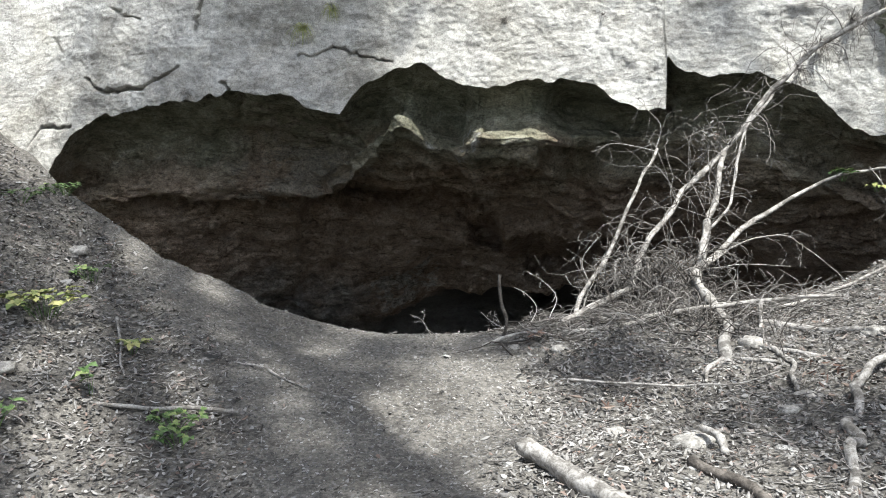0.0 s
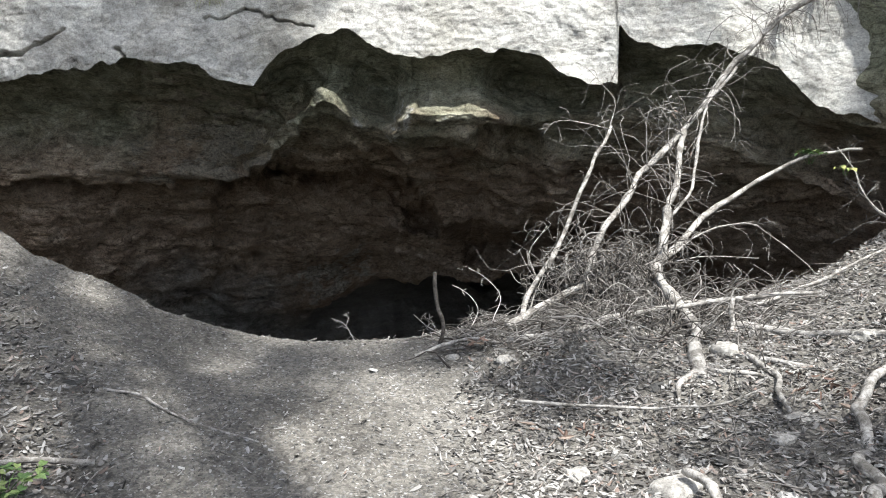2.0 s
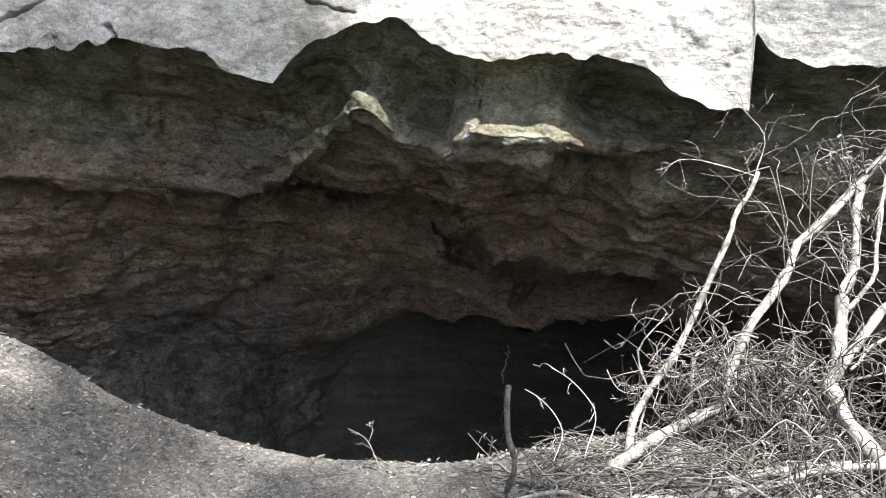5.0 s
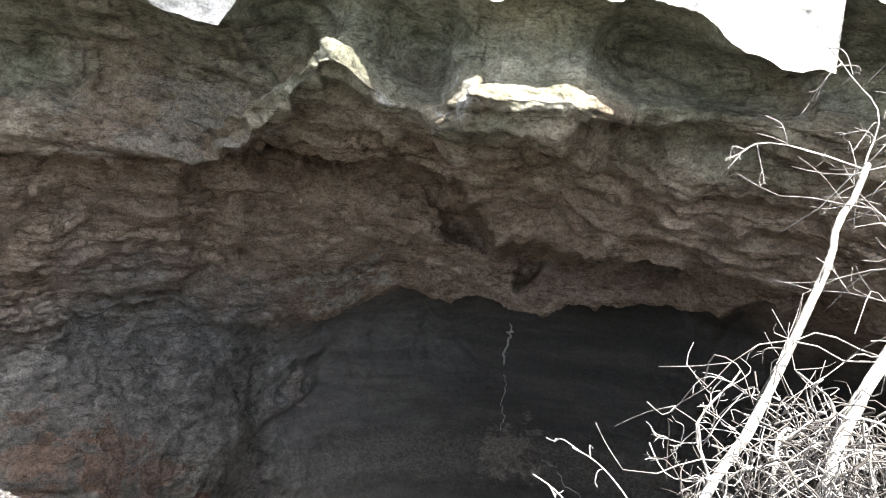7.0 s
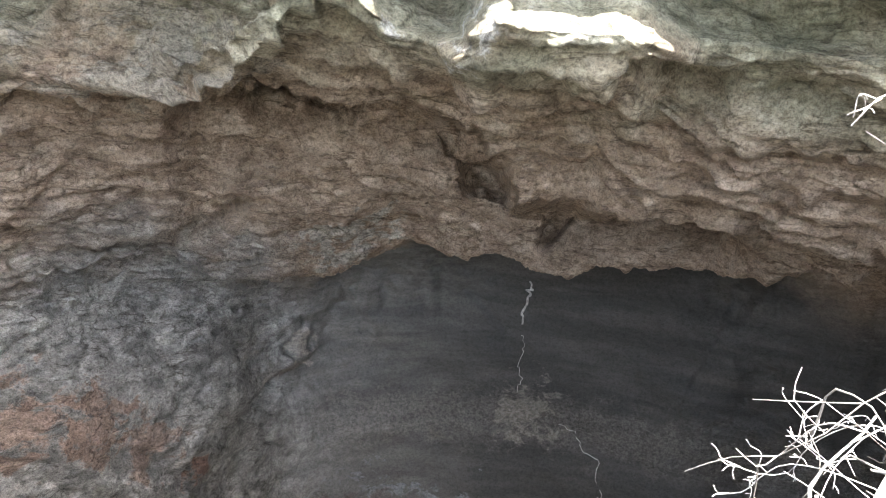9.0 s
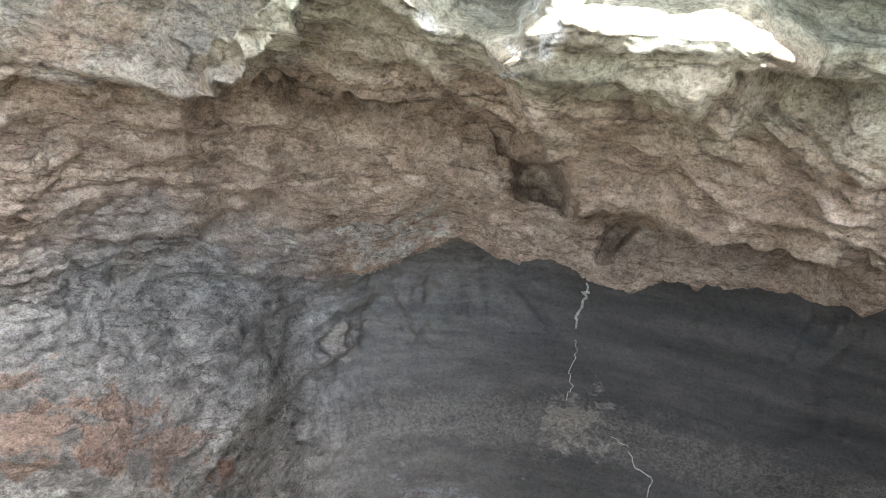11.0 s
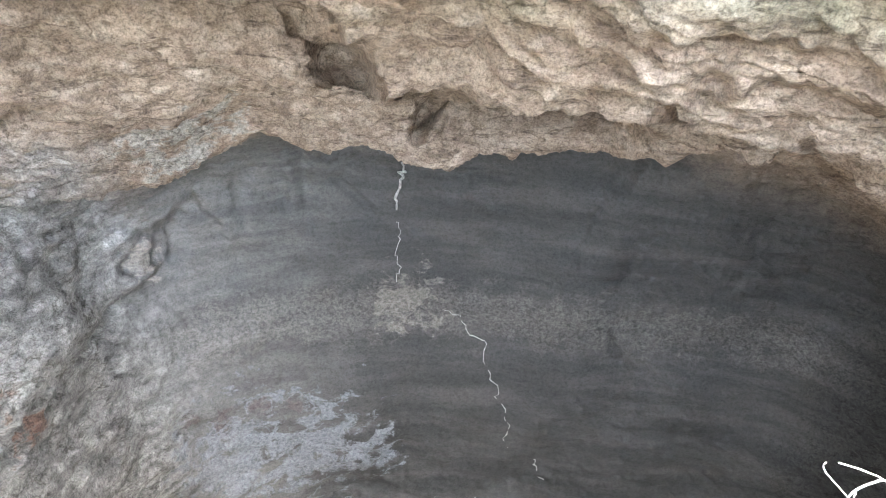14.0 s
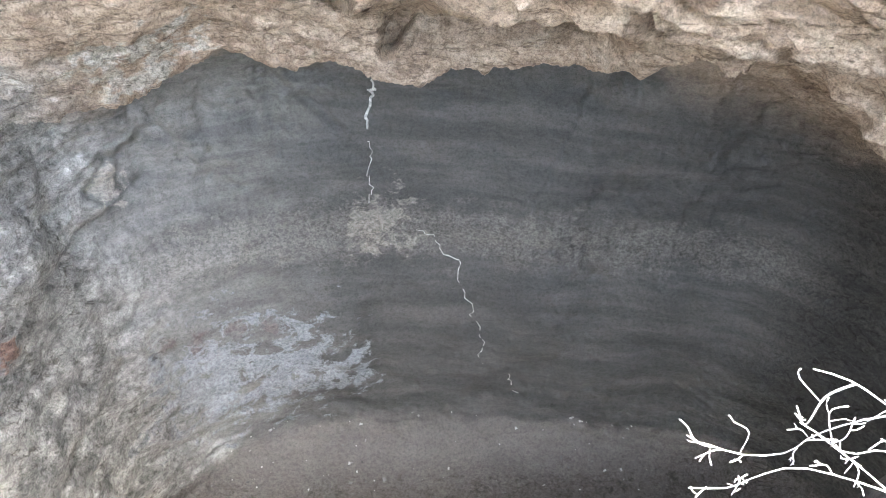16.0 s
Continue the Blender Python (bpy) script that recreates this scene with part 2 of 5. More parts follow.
        col = mix(n, l, bed, col, mix(n, l, 0.15, col, ramp(n, l, fine, [(0.42, (0.10, 0.09, 0.08)), (0.5, (0.27, 0.24, 0.2)), (0.58, (0.46, 0.43, 0.38))])))
    spots = ramp(n, l, fine, [(0.40, (0.48, 0.465, 0.445)), (0.47, (1.0, 0.99, 0.98)), (0.60, (1.45, 1.43, 1.40))])
    calm = mix(n, l, far, (0.7, 0.7, 0.7), (0.4, 0.4, 0.4)) if inside else 0.4
    col = mix(n, l, calm, col, spots, "MULTIPLY")
    seam = ramp(n, l, lines, [(0.0, (0.62, 0.60, 0.57)), (0.35, (1, 1, 1)), (1.0, (1.08, 1.07, 1.05))])
    tone = ramp(n, l, flake.outputs["Color"], [(0.0, (0.74, 0.73, 0.72)), (1.0, (1.2, 1.2, 1.2))])
    flaky = mix(n, l, 0.6 if inside else 0.3, mix(n, l, 0.8 if inside else 0.22, col, seam, "MULTIPLY"), tone, "MULTIPLY")
    strip = ramp(n, l, bedding, [(0.41, (0.72, 0.715, 0.71)), (0.5, (1, 1, 1)), (0.59, (1.2, 1.195, 1.19))])
    col = mix(n, l, far, flaky, mix(n, l, 0.25, col, strip, "MULTIPLY"))
    speck = ramp(n, l, grain, [(0.41, (0.60, 0.58, 0.56)), (0.48, (1.04, 1.04, 1.04)), (0.58, (1.36, 1.35, 1.34))])
    col = mix(n, l, calm if inside else 0.55, col, speck, "MULTIPLY")
    # thin broken joints along the beds
    crack = ramp(n, l, lam, [(0.465, (1.12, 1.12, 1.11)), (0.492, (0.42, 0.39, 0.36)), (0.502, (0.42, 0.39, 0.36)), (0.525, (1.0, 1.0, 1.0))])
    broken = smooth_step(n, l, noise_tex(n, l, where, 2.2, 4, 0.6), 0.44, 0.56)
    col = mix(n, l, broken if inside else 0.25, col, mix(n, l, mix(n, l, far, (0.75, 0.75, 0.75), (0.0, 0.0, 0.0)) if inside else 0.9, col, crack, "MULTIPLY"))
    hairs = ramp(n, l, hair, [(0.47, (1.08, 1.08, 1.08)), (0.495, (0.55, 0.53, 0.5)), (0.503, (0.55, 0.53, 0.5)), (0.525, (1.0, 1.0, 1.0))])
    col = mix(n, l, mix(n, l, far, (0.4, 0.4, 0.4), (0.0, 0.0, 0.0)) if inside else 0.25, col, hairs, "MULTIPLY")
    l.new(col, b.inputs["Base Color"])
    b.inputs["Roughness"].default_value = 0.88
    b.inputs["Specular IOR Level"].default_value = 0.25
    k = 0.9 if inside else 0.42
    worn = None
    if inside:                                             # the far wall is smoother, worn by water
        r = n.new("ShaderNodeMapRange")
        for key, value in (("From Min", 13.9), ("From Max", 15.0), ("To Min", 1.0), ("To Max", 0.3)):
            r.inputs[key].default_value = value
        l.new(sep.outputs["Y"], r.inputs["Value"])
        worn = r.outputs[0]
    bumps(n, l, b, [(crack, 0.5 * k, 0.03), (hairs, 0.5 * k, 0.012), (lines, 0.6 * k, 0.07), (mid, 0.7 * k, 0.07), (flake.outputs["Distance"], 0.7 * k, 0.05), (fine, 1.0 * k, 0.055), (grain, 0.9, 0.010)], worn)
    return m


def ground_material():
    m, n, l, b = material("gravelly earth")
    where = n.new("ShaderNodeTexCoord").outputs["Object"]
    big = noise_tex(n, l, where, 1.1, 5, 0.6)
    fine = noise_tex(n, l, where, 45, 6, 0.75)
    grit = add(n, "TexVoronoi", Scale=70.0)
    l.new(where, grit.inputs["Vector"])
    chips = add(n, "TexVoronoi", Scale=28.0)
    l.new(where, chips.inputs["Vector"])
    base = ramp(n, l, fine, [(0.3, (0.075, 0.072, 0.068)), (0.5, (0.165, 0.16, 0.152)), (0.7, (0.31, 0.302, 0.288))])
    chip = ramp(n, l, chips.outputs["Color"], [(0.2, (0.75, 0.72, 0.68)), (0.8, (1.25, 1.22, 1.15))])
    col = mix(n, l, 0.8, base, chip, "MULTIPLY")
    tone = ramp(n, l, big, [(0.35, (0.75, 0.72, 0.68)), (0.65, (1.1, 1.08, 1.05))])
    l.new(mix(n, l, 0.7, col, tone, "MULTIPLY"), b.inputs["Base Color"])
    b.inputs["Roughness"].default_value = 0.95
    b.inputs["Specular IOR Level"].default_value = 0.2
    bumps(n, l, b, [(chips.outputs["Distance"], 0.7, 0.012), (grit.outputs["Distance"], 0.7, 0.006), (fine, 0.8, 0.01)])
    return m


def bark_material(name, light, dark, moss=0.0):
    m, n, l, b = material(name)
    where = n.new("ShaderNodeTexCoord").outputs["Object"]
    mid = noise_tex(n, l, where, 14, 6, 0.65, 0.4)
    fine = noise_tex(n, l, where, 90, 4, 0.7)
    col = ramp(n, l, mid, [(0.34, tuple(0.8 * c for c in dark)), (0.43, dark), (0.55, light), (0.68, tuple(min(1, 1.3 * c) for c in light))])
    spots = ramp(n, l, fine, [(0.40, (0.45, 0.43, 0.40)), (0.52, (1.05, 1.05, 1.05))])
    l.new(mix(n, l, 0.6, col, spots, "MULTIPLY"), b.inputs["Base Color"])
    b.inputs["Roughness"].default_value = 0.8
    b.inputs["Specular IOR Level"].default_value = 0.3
    bumps(n, l, b, [(mid, 0.6, 0.01), (fine, 0.6, 0.003)])
    return m


def scatter_material(name, stops, rough=0.8, through_light=0.0):
    """For many small pieces in one mesh: each takes its own colour."""
    m, n, l, b = material(name)
    geo = n.new("ShaderNodeNewGeometry")
    where = n.new("ShaderNodeTexCoord").outputs["Object"]
    fine = noise_tex(n, l, where, 60, 5, 0.7)
    col = ramp(n, l, geo.outputs["Random Per Island"], stops)
    spots = ramp(n, l, fine, [(0.3, (0.65, 0.63, 0.6)), (0.6, (1.05, 1.05, 1.05))])
    l.new(mix(n, l, 0.7, col, spots, "MULTIPLY"), b.inputs["Base Color"])
    b.inputs["Roughness"].default_value = rough
    b.inputs["Specular IOR Level"].default_value = 0.3
    if through_light:
        b.inputs["Transmission Weight"].default_value = 0.0
        b.inputs["Subsurface Weight"].default_value = through_light
        b.inputs["Subsurface Radius"].default_value = (0.01, 0.02, 0.005)
    bumps(n, l, b, [(fine, 0.4, 0.004)])
    return m


CLIFF = rock_material("pale sunlit sandstone", inside=False)
ROCK = rock_material("weathered cave rock")
EARTH = ground_material()
BARK = bark_material("grey dead wood", (0.42, 0.40, 0.37), (0.20, 0.185, 0.165))
TWIG = bark_material("grey twigs", (0.29, 0.27, 0.25), (0.14, 0.127, 0.115))
TRUNK = bark_material("beech bark", (0.22, 0.21, 0.19), (0.10, 0.095, 0.085))
LEAVES = scatter_material("dry fallen leaves", [(0.15, (0.07, 0.064, 0.058)), (0.4, (0.17, 0.161, 0.15)), (0.65, (0.28, 0.268, 0.252)), (0.88, (0.44, 0.427, 0.405)), (0.97, (0.24, 0.18, 0.15))])
STONES = scatter_material("rock chips", [(0.1, (0.08, 0.078, 0.073)), (0.5, (0.24, 0.233, 0.22)), (0.9, (0.54, 0.53, 0.50))], 0.9)
GRAVEL = scatter_material("fine path gravel", [(0.1, (0.085, 0.082, 0.077)), (0.5, (0.18, 0.174, 0.164)), (0.85, (0.29, 0.282, 0.268)), (0.98, (0.42, 0.41, 0.39))], 0.9)
GREEN = scatter_material("fresh leaves", [(0.1, (0.085, 0.15, 0.05)), (0.6, (0.15, 0.24, 0.08)), (0.95, (0.29, 0.35, 0.13))], 0.5)

# ---- the cliff and the cave ----
PIVOT = np.array([0.5, 4.0])
EDGE = [(-12, -1.5), (-7.0, -0.6), (-6.0, 0.5), (-5.43, 1.39), (-5.13, 1.82), (-4.69, 2.06), (-3.48, 2.19), (-2.9, 2.27), (-2.5, 2.2), (-2.19, 2.24), (-1.88, 2.05),
        (-1.45, 1.95), (-1.19, 2.29), (-0.74, 2.49), (-0.44, 2.48), (-0.18, 2.31), (0.28, 2.21), (0.7, 2.26), (1.10, 2.26), (1.53, 2.16), (1.77, 1.94),
        (2.13, 1.85), (2.25, 1.83), (2.27, 2.44), (2.45, 2.24), (3.16, 2.20), (3.72, 1.95), (4.0, 1.62), (4.25, 1.5), (5.2, 1.3), (6, 0.6), (7, -0.4), (12, -2)]


def cliff_y(x):
    return 9.15 - 0.1 * np.clip(x, -8, 6) + 0.12 * np.sin(x * 0.9 + 0.5)


NOSE = [(-7.5, 10.3, 0.2), (-5.6, 10.0, 0.9), (-3.6, 10.2, 1.06), (-2.4, 10.4, 0.98), (-1.9, 10.15, 1.12), (-1.5, 9.9, 1.35), (-1.15, 9.6, 1.62), (-0.84, 9.34, 1.78), (-0.62, 9.40, 1.70), (-0.45, 9.75, 1.55), (-0.1, 9.80, 1.50), (0.06, 9.36, 1.57), (0.55, 9.30, 1.58), (0.98, 9.34, 1.58),
        (1.2, 9.68, 1.6), (2.2, 9.58, 1.55), (3.2, 9.28, 1.3), (4.2, 9.15, 0.95), (5.4, 9.0, 0.3), (7.5, 9.0, -0.5)]
ROOF = [(-7.0, 10.6, -0.6), (-5.0, 10.5, -0.1), (-3.57, 11.2, 0.32), (-1.8, 11.7, 0.45), (0.0, 12.3, 0.1), (1.5, 11.4, 0.35), (2.6, 10.9, 0.12), (3.8, 10.3, 0.0), (5.2, 9.8, -0.3), (7.5, 9.5, -0.8)]
LIP = [(-6.5, 10.4, -1.6), (-4.6, 10.9, -1.2), (-3.31, 12.7, -1.25), (-2.48, 13.5, -1.62), (-1.8, 13.95, -1.5), (-1.29, 14.0, -1.36), (-0.98, 14.1, -1.26), (-0.57, 14.0, -1.22), (0.14, 13.6, -1.04), (0.62, 13.3, -1.01), (1.21, 13.2, -0.92), (1.96, 13.0, -0.8), (2.31, 12.8, -0.8),
       (2.99, 12.5, -0.72), (3.53, 12.1, -0.51), (4.09, 11.9, -0.42), (4.31, 11.7, -0.52), (4.53, 11.4, -0.7), (5.4, 10.9, -1.1), (7.5, 9.8, -1.6)]
VAULT = [(-6.3, 10.3, -2.2), (-4.5, 11.0, -1.8), (-3.2, 13.2, -1.7), (-2.3, 14.6, -1.95), (-1.0, 15.3, -1.6), (0.7, 15.4, -1.3), (2.2, 15.1, -1.1), (3.4, 14.6, -0.8), (4.8, 13.9, -0.7), (6.2, 12.6, -1.0), (7.0, 10.5, -1.8)]
WALL = [(-6.0, 10.2, -3.0), (-4.1, 10.8, -2.6), (-3.1, 12.2, -3.2), (-2.55, 14.7, -3.2), (-1.6, 15.5, -3.3), (-0.9, 15.8, -3.4), (0.6, 15.9, -3.3), (2.5, 15.75, -3.4), (4.5, 15.4, -3.5), (6.5, 14.9, -3.5), (7.6, 13.2, -3.5), (7.8, 10.5, -3.5)]
BASE = [(-5.5, 9.8, -8.1), (-3.6, 10.6, -8.1), (-2.6, 12.2, -8.1), (-1.8, 14.2, -8.1), (-0.8, 14.85, -8.1), (1.0, 15.1, -8.1), (2.6, 15.0, -8.1), (4.6, 14.7, -8.1), (6.6, 14.2, -8.1), (7.6, 12.6, -8.1), (7.8, 10.3, -8.1)]


def ring(keys, az):
    k = np.array(keys)
    d = k[:, :2] - PIVOT
    a = np.arctan2(d[:, 0], d[:, 1])
    order = np.argsort(a)
    v = smooth_curve(np.column_stack([a, np.hypot(d[:, 0], d[:, 1]), k[:, 2]])[order], az)
    return np.column_stack([PIVOT[0] + v[:, 0] * np.sin(az), PIVOT[1] + v[:, 0] * np.cos(az), v[:, 1]])


# hollows (and, with a minus, bulges) of the cave: from, to, radius, depth
HOLLOWS = [((0.9, 9.42, 1.36), (1.25, 9.45, 1.33), 0.17, 0.3), ((-1.9, 11.55, 0.7), (-0.6, 12.2, 0.42), 0.24, 0.42),
           ((-5.0, 10.5, 0.72), (-2.1, 10.46, 0.9), 0.13, 0.34), ((-4.2, 10.2, 1.25), (-2.2, 10.25, 1.25), 0.28, -0.16), ((-3.43, 13.1, -1.16), (-2.65, 12.95, -0.65), 0.07, 0.16),
           ((1.1, 12.95, -0.55), (2.2, 12.6, -0.42), 0.2, 0.55), ((-2.62, 14.67, -3.44), (-2.97, 13.18, -3.8), 0.06, 0.14), ((-1.4, 15.6, -2.3), (-1.43, 15.7, -3.3), 0.10, 0.07),
           ((-0.6, 15.7, -1.9), (-0.5, 15.75, -2.7), 0.10, 0.06), ((-2.0, 15.1, -2.1), (-2.1, 15.0, -3.0), 0.11, 0.10), ((-2.51, 14.97, -2.85), (-2.55, 14.95, -3.25), 0.13, -0.14),
           ((-3.04, 12.6, -3.77), (-3.04, 12.5, -3.77), 0.14, 0.14), ((-2.6, 11.1, 0.75), (-2.3, 11.1, 0.75), 0.07, 0.2), ((-0.2, 15.8, -2.3), (0.3, 15.8, -2.7), 0.06, 0.1)]
CLIFF_CRACKS = [((-4.95, 9.7, 2.52), (-4.5, 9.7, 2.34), 0.018, 0.16), ((-4.5, 9.7, 2.34), (-4.1, 9.7, 2.37), 0.027, 0.2), ((-4.1, 9.7, 2.37), (-3.6, 9.7, 2.60), 0.015, 0.12),
                ((-5.6, 9.7, 1.9), (-5.15, 9.7, 1.98), 0.018, 0.12), ((-4.6, 9.7, 3.42), (-4.15, 9.7, 3.25), 0.012, 0.09), ((-3.25, 9.6, 3.5), (-3.4, 9.6, 3.05), 0.015, 0.10),
                ((-2.0, 9.4, 2.66), (-1.5, 9.4, 2.74), 0.009, 0.08), ((-1.5, 9.4, 2.74), (-0.8, 9.4, 2.52), 0.011, 0.09), ((-2.95, 9.4, 2.42), (-2.85, 9.4, 2.28), 0.018, 0.14),
                ((-5.5, 9.8, 3.1), (-5.3, 9.8, 2.9), 0.009, 0.06)]


# ledges: rock that stands proud of its neighbour along a broken line; how far, how fast that dies away, how deep the undercut is
LEDGES = [([(-2.71, 11.27, 0.65), (-2.29, 11.44, 0.74), (-1.99, 11.67, 0.72), (-1.8, 11.85, 0.61), (-1.51, 12.0, 0.56), (-1.13, 12.2, 0.59), (-0.84, 12.25, 0.51), (-0.5, 12.34, 0.43), (-0.07, 11.86, 0.58), (0.08, 12.21, 0.3), (0.29, 12.32, 0.13),
            (0.59, 12.6, -0.11), (0.86, 13.0, -0.32), (1.27, 13.1, -0.38), (1.65, 12.9, -0.34), (1.9, 12.43, -0.29), (2.22, 12.41, -0.34), (2.45, 12.18, -0.36), (2.75, 12.3, -0.55)], 0.38, 0.26, 0.62, 0.05),
          ([(-1.29, 14.0, -1.42), (-1.92, 15.3, -2.28), (-2.16, 15.37, -2.66), (-2.48, 14.84, -2.63), (-2.63, 14.73, -2.92), (-2.60, 14.69, -3.5), (-2.82, 14.11, -3.57), (-2.92, 13.46, -3.77), (-3.03, 13.06, -3.93), (-3.1, 12.6, -4.3)], 0.16, 0.12, 0.07, 0.05),
          ([(-3.27, 10.24, 1.13), (-3.07, 10.28, 1.09), (-3.06, 10.56, 0.97), (-2.65, 10.45, 1.0), (-2.82, 11.17, 0.84), (-2.65, 11.26, 0.84), (-1.86, 10.26, 1.18), (-1.59, 10.14, 1.29), (-1.42, 10.05, 1.43), (-1.30, 9.9, 1.62), (-1.2, 9.7, 1.76)], 0.04, 0.08, 0.05, 0.05),
          ([(-3.75, 13.0, -1.35), (-3.43, 13.1, -1.16), (-3.0, 13.0, -0.85), (-2.65, 12.95, -0.65), (-2.3, 12.9, -0.55)], 0.10, 0.08, 0.10, 0.04),
          ([(-4.4, 11.0, -1.75), (-4.1, 11.13, -2.15), (-3.8, 11.5, -2.35), (-3.47, 11.75, -2.67), (-3.2, 12.1, -3.1), (-3.05, 12.6, -3.6)], -0.08, 0.08, 0.06, 0.04),
          ([(1.0, 11.0, 0.75), (1.5, 11.0, 0.72), (2.0, 10.8, 0.62), (2.6, 10.7, 0.55), (3.2, 10.4, 0.42), (4.0, 10.2, 0.3)], 0.12, 0.10, 0.10, 0.05),
          ([(-0.6, 10.6, 1.05), (-0.1, 10.7, 0.98), (0.4, 10.5, 1.02), (1.0, 10.3, 1.0), (1.7, 10.2, 1.0), (2.6, 9.9, 0.9)], 0.10, 0.09, 0.10, 0.05),
          ([(-1.9, 15.1, -2.05), (-1.75, 15.3, -2.5), (-1.5, 15.5, -3.05), (-1.3, 15.6, -3.1)], 0.09, 0.05, 0.08, 0.02),
          ([(-0.9, 15.6, -1.95), (-0.75, 15.7, -2.3), (-0.85, 15.7, -2.75)], 0.07, 0.05, 0.07, 0.02)]


# pockets: from, to, half width in radians as seen from the mouth, depth
POCKETS = [((-0.38, 12.4, 0.32), (0.21, 12.4, 0.1), 0.013, 0.30), ((-0.12, 12.4, 0.2), (0.17, 12.4, 0.11), 0.014, 0.45), ((0.76, 13.1, -0.54), (0.82, 13.1, -0.50), 0.015, 0.55),
           ((-1.95, 11.7, 0.66), (-1.2, 12.0, 0.5), 0.016, 0.3), ((-3.2, 11.9, -3.12), (-3.02, 12.6, -3.9), 0.016, 0.22)]


def ledges(q):
    """How far each place moves towards the mouth, so that the rock breaks into ledges."""
    mouth = np.array((0.28, 6.3, 1.7))

    def angles(p):
        w = p - mouth
        return np.column_stack([np.arctan2(w[:, 0], w[:, 1]), np.arctan2(w[:, 2], np.hypot(w[:, 0], w[:, 1]))])
    a = angles(q)
    a = a + 0.006 * np.column_stack([vnoise(q * 5), vnoise(q * 5 + 40)]) + 0.003 * np.column_stack([vnoise(q * 16), vnoise(q * 16 + 40)])
    out = np.zeros(len(q))
    for start, end, width, depth in POCKETS:
        k = angles(np.array((start, end)))
        v, w = k[1] - k[0], a - k[0]
        t = np.clip((w @ v) / (v @ v), 0, 1)
        out -= depth * np.exp(-np.clip(np.linalg.norm(w - t[:, None] * v, axis=1) / width, 0, 6) ** 2.6) * (q[:, 1] > mouth[1] + 2)
    for points, depth, fall, under, ends in LEDGES:
        k = angles(np.array(points))
        near = np.flatnonzero((a[:, 0] > k[:, 0].min() - 0.45) & (a[:, 0] < k[:, 0].max() + 0.45) & (q[:, 1] > mouth[1] + 2))
        p = a[near]
        best, side, along = np.full(len(p), 9.0), np.zeros(len(p)), np.zeros(len(p))
        length = np.concatenate([[0], np.cumsum(np.linalg.norm(np.diff(k, axis=0), axis=1))])
        for i in range(len(k) - 1):
            v, w = k[i + 1] - k[i], p - k[i]
            t = np.clip((w @ v) / (v @ v), 0, 1)
            r = w - t[:, None] * v
            far = np.linalg.norm(r, axis=1)
            hit = far < best
            best = np.where(hit, far, best)
            side = np.where(hit, np.sign(v[0] * w[:, 1] - v[1] * w[:, 0]), side)
            along = np.where(hit, length[i] + t * (length[i + 1] - length[i]), along)
        gone = np.clip(np.minimum(along, length[-1] - along) / ends, 0, 1)
        s = best * side * (1 if points[0][0] < points[-1][0] else -1)
        up = np.clip((s + 0.0035) / 0.007, 0, 1)
        up = up * up * (3 - 2 * up)
        proud = depth * np.exp(-np.maximum(s, 0) / fall)
        hollow = -under * np.exp(np.minimum(s, 0) / (0.45 * fall))
        out[near] += gone * (up * proud + (1 - up) * hollow) * np.exp(-(best / 0.3) ** 4)
    return out


def settle_on(q, p):
    """The vertex of the bare surface that lies at p, as looked at from the mouth."""
    eye = np.array((0.28, 6.2, 1.7))
    way, to = q - eye, np.array(p) - eye
    far = np.linalg.norm(way, axis=1)
    off = 1 - (way @ to) / (far * np.linalg.norm(to))
    best = np.argmin(off + 2e-5 * (far - np.linalg.norm(to)) ** 2)
    return q[best]


def carve(q, strokes, flat=False):
    out = np.zeros(len(q))
    for a, b, radius, depth in strokes:
        a, b = (np.array(a), np.array(b)) if flat else (settle_on(q, a), settle_on(q, b) + 1e-4)
        p, v = q - a, b - a
        if flat:
            p = p + 0.05 * np.column_stack([vnoise(q * 4), q[:, 0] * 0, vnoise(q * 4 + 30)]) + 0.018 * np.column_stack([vnoise(q * 15), q[:, 0] * 0, vnoise(q * 15 + 30)])
            p, v = p * (1, 0, 1), v * (1, 0, 1)
        t = np.clip((p @ v) / (v @ v), 0, 1)
        rest = p - t[:, None] * v
        if not flat:
            rest = rest * (1, 0.5, 1)
        far = np.linalg.norm(rest, axis=1) + (0.35 * radius * vnoise(q * 7) if not flat else 0.4 * radius * vnoise(q * 9))
        far = np.maximum(far, 0)
        out += depth * np.exp(-np.clip(far / radius, 0, 9) ** 3.2)
    return out


def face_out(p):
    """How far the face of the cliff stands out at p."""
    q = p * (1, 0, 1) + (0, 9.2, 0)
    return 0.10 * fbm(q * (0.5, 0.5, 0.8), 3) + 0.017 * fbm(q * (1.4, 1.4, 1.9) + 5, 5, True) + 0.013 * fbm(q * 6.5, 4) + 0.006 * fbm(q * 21, 2) - carve(q, CLIFF_CRACKS, flat=True)


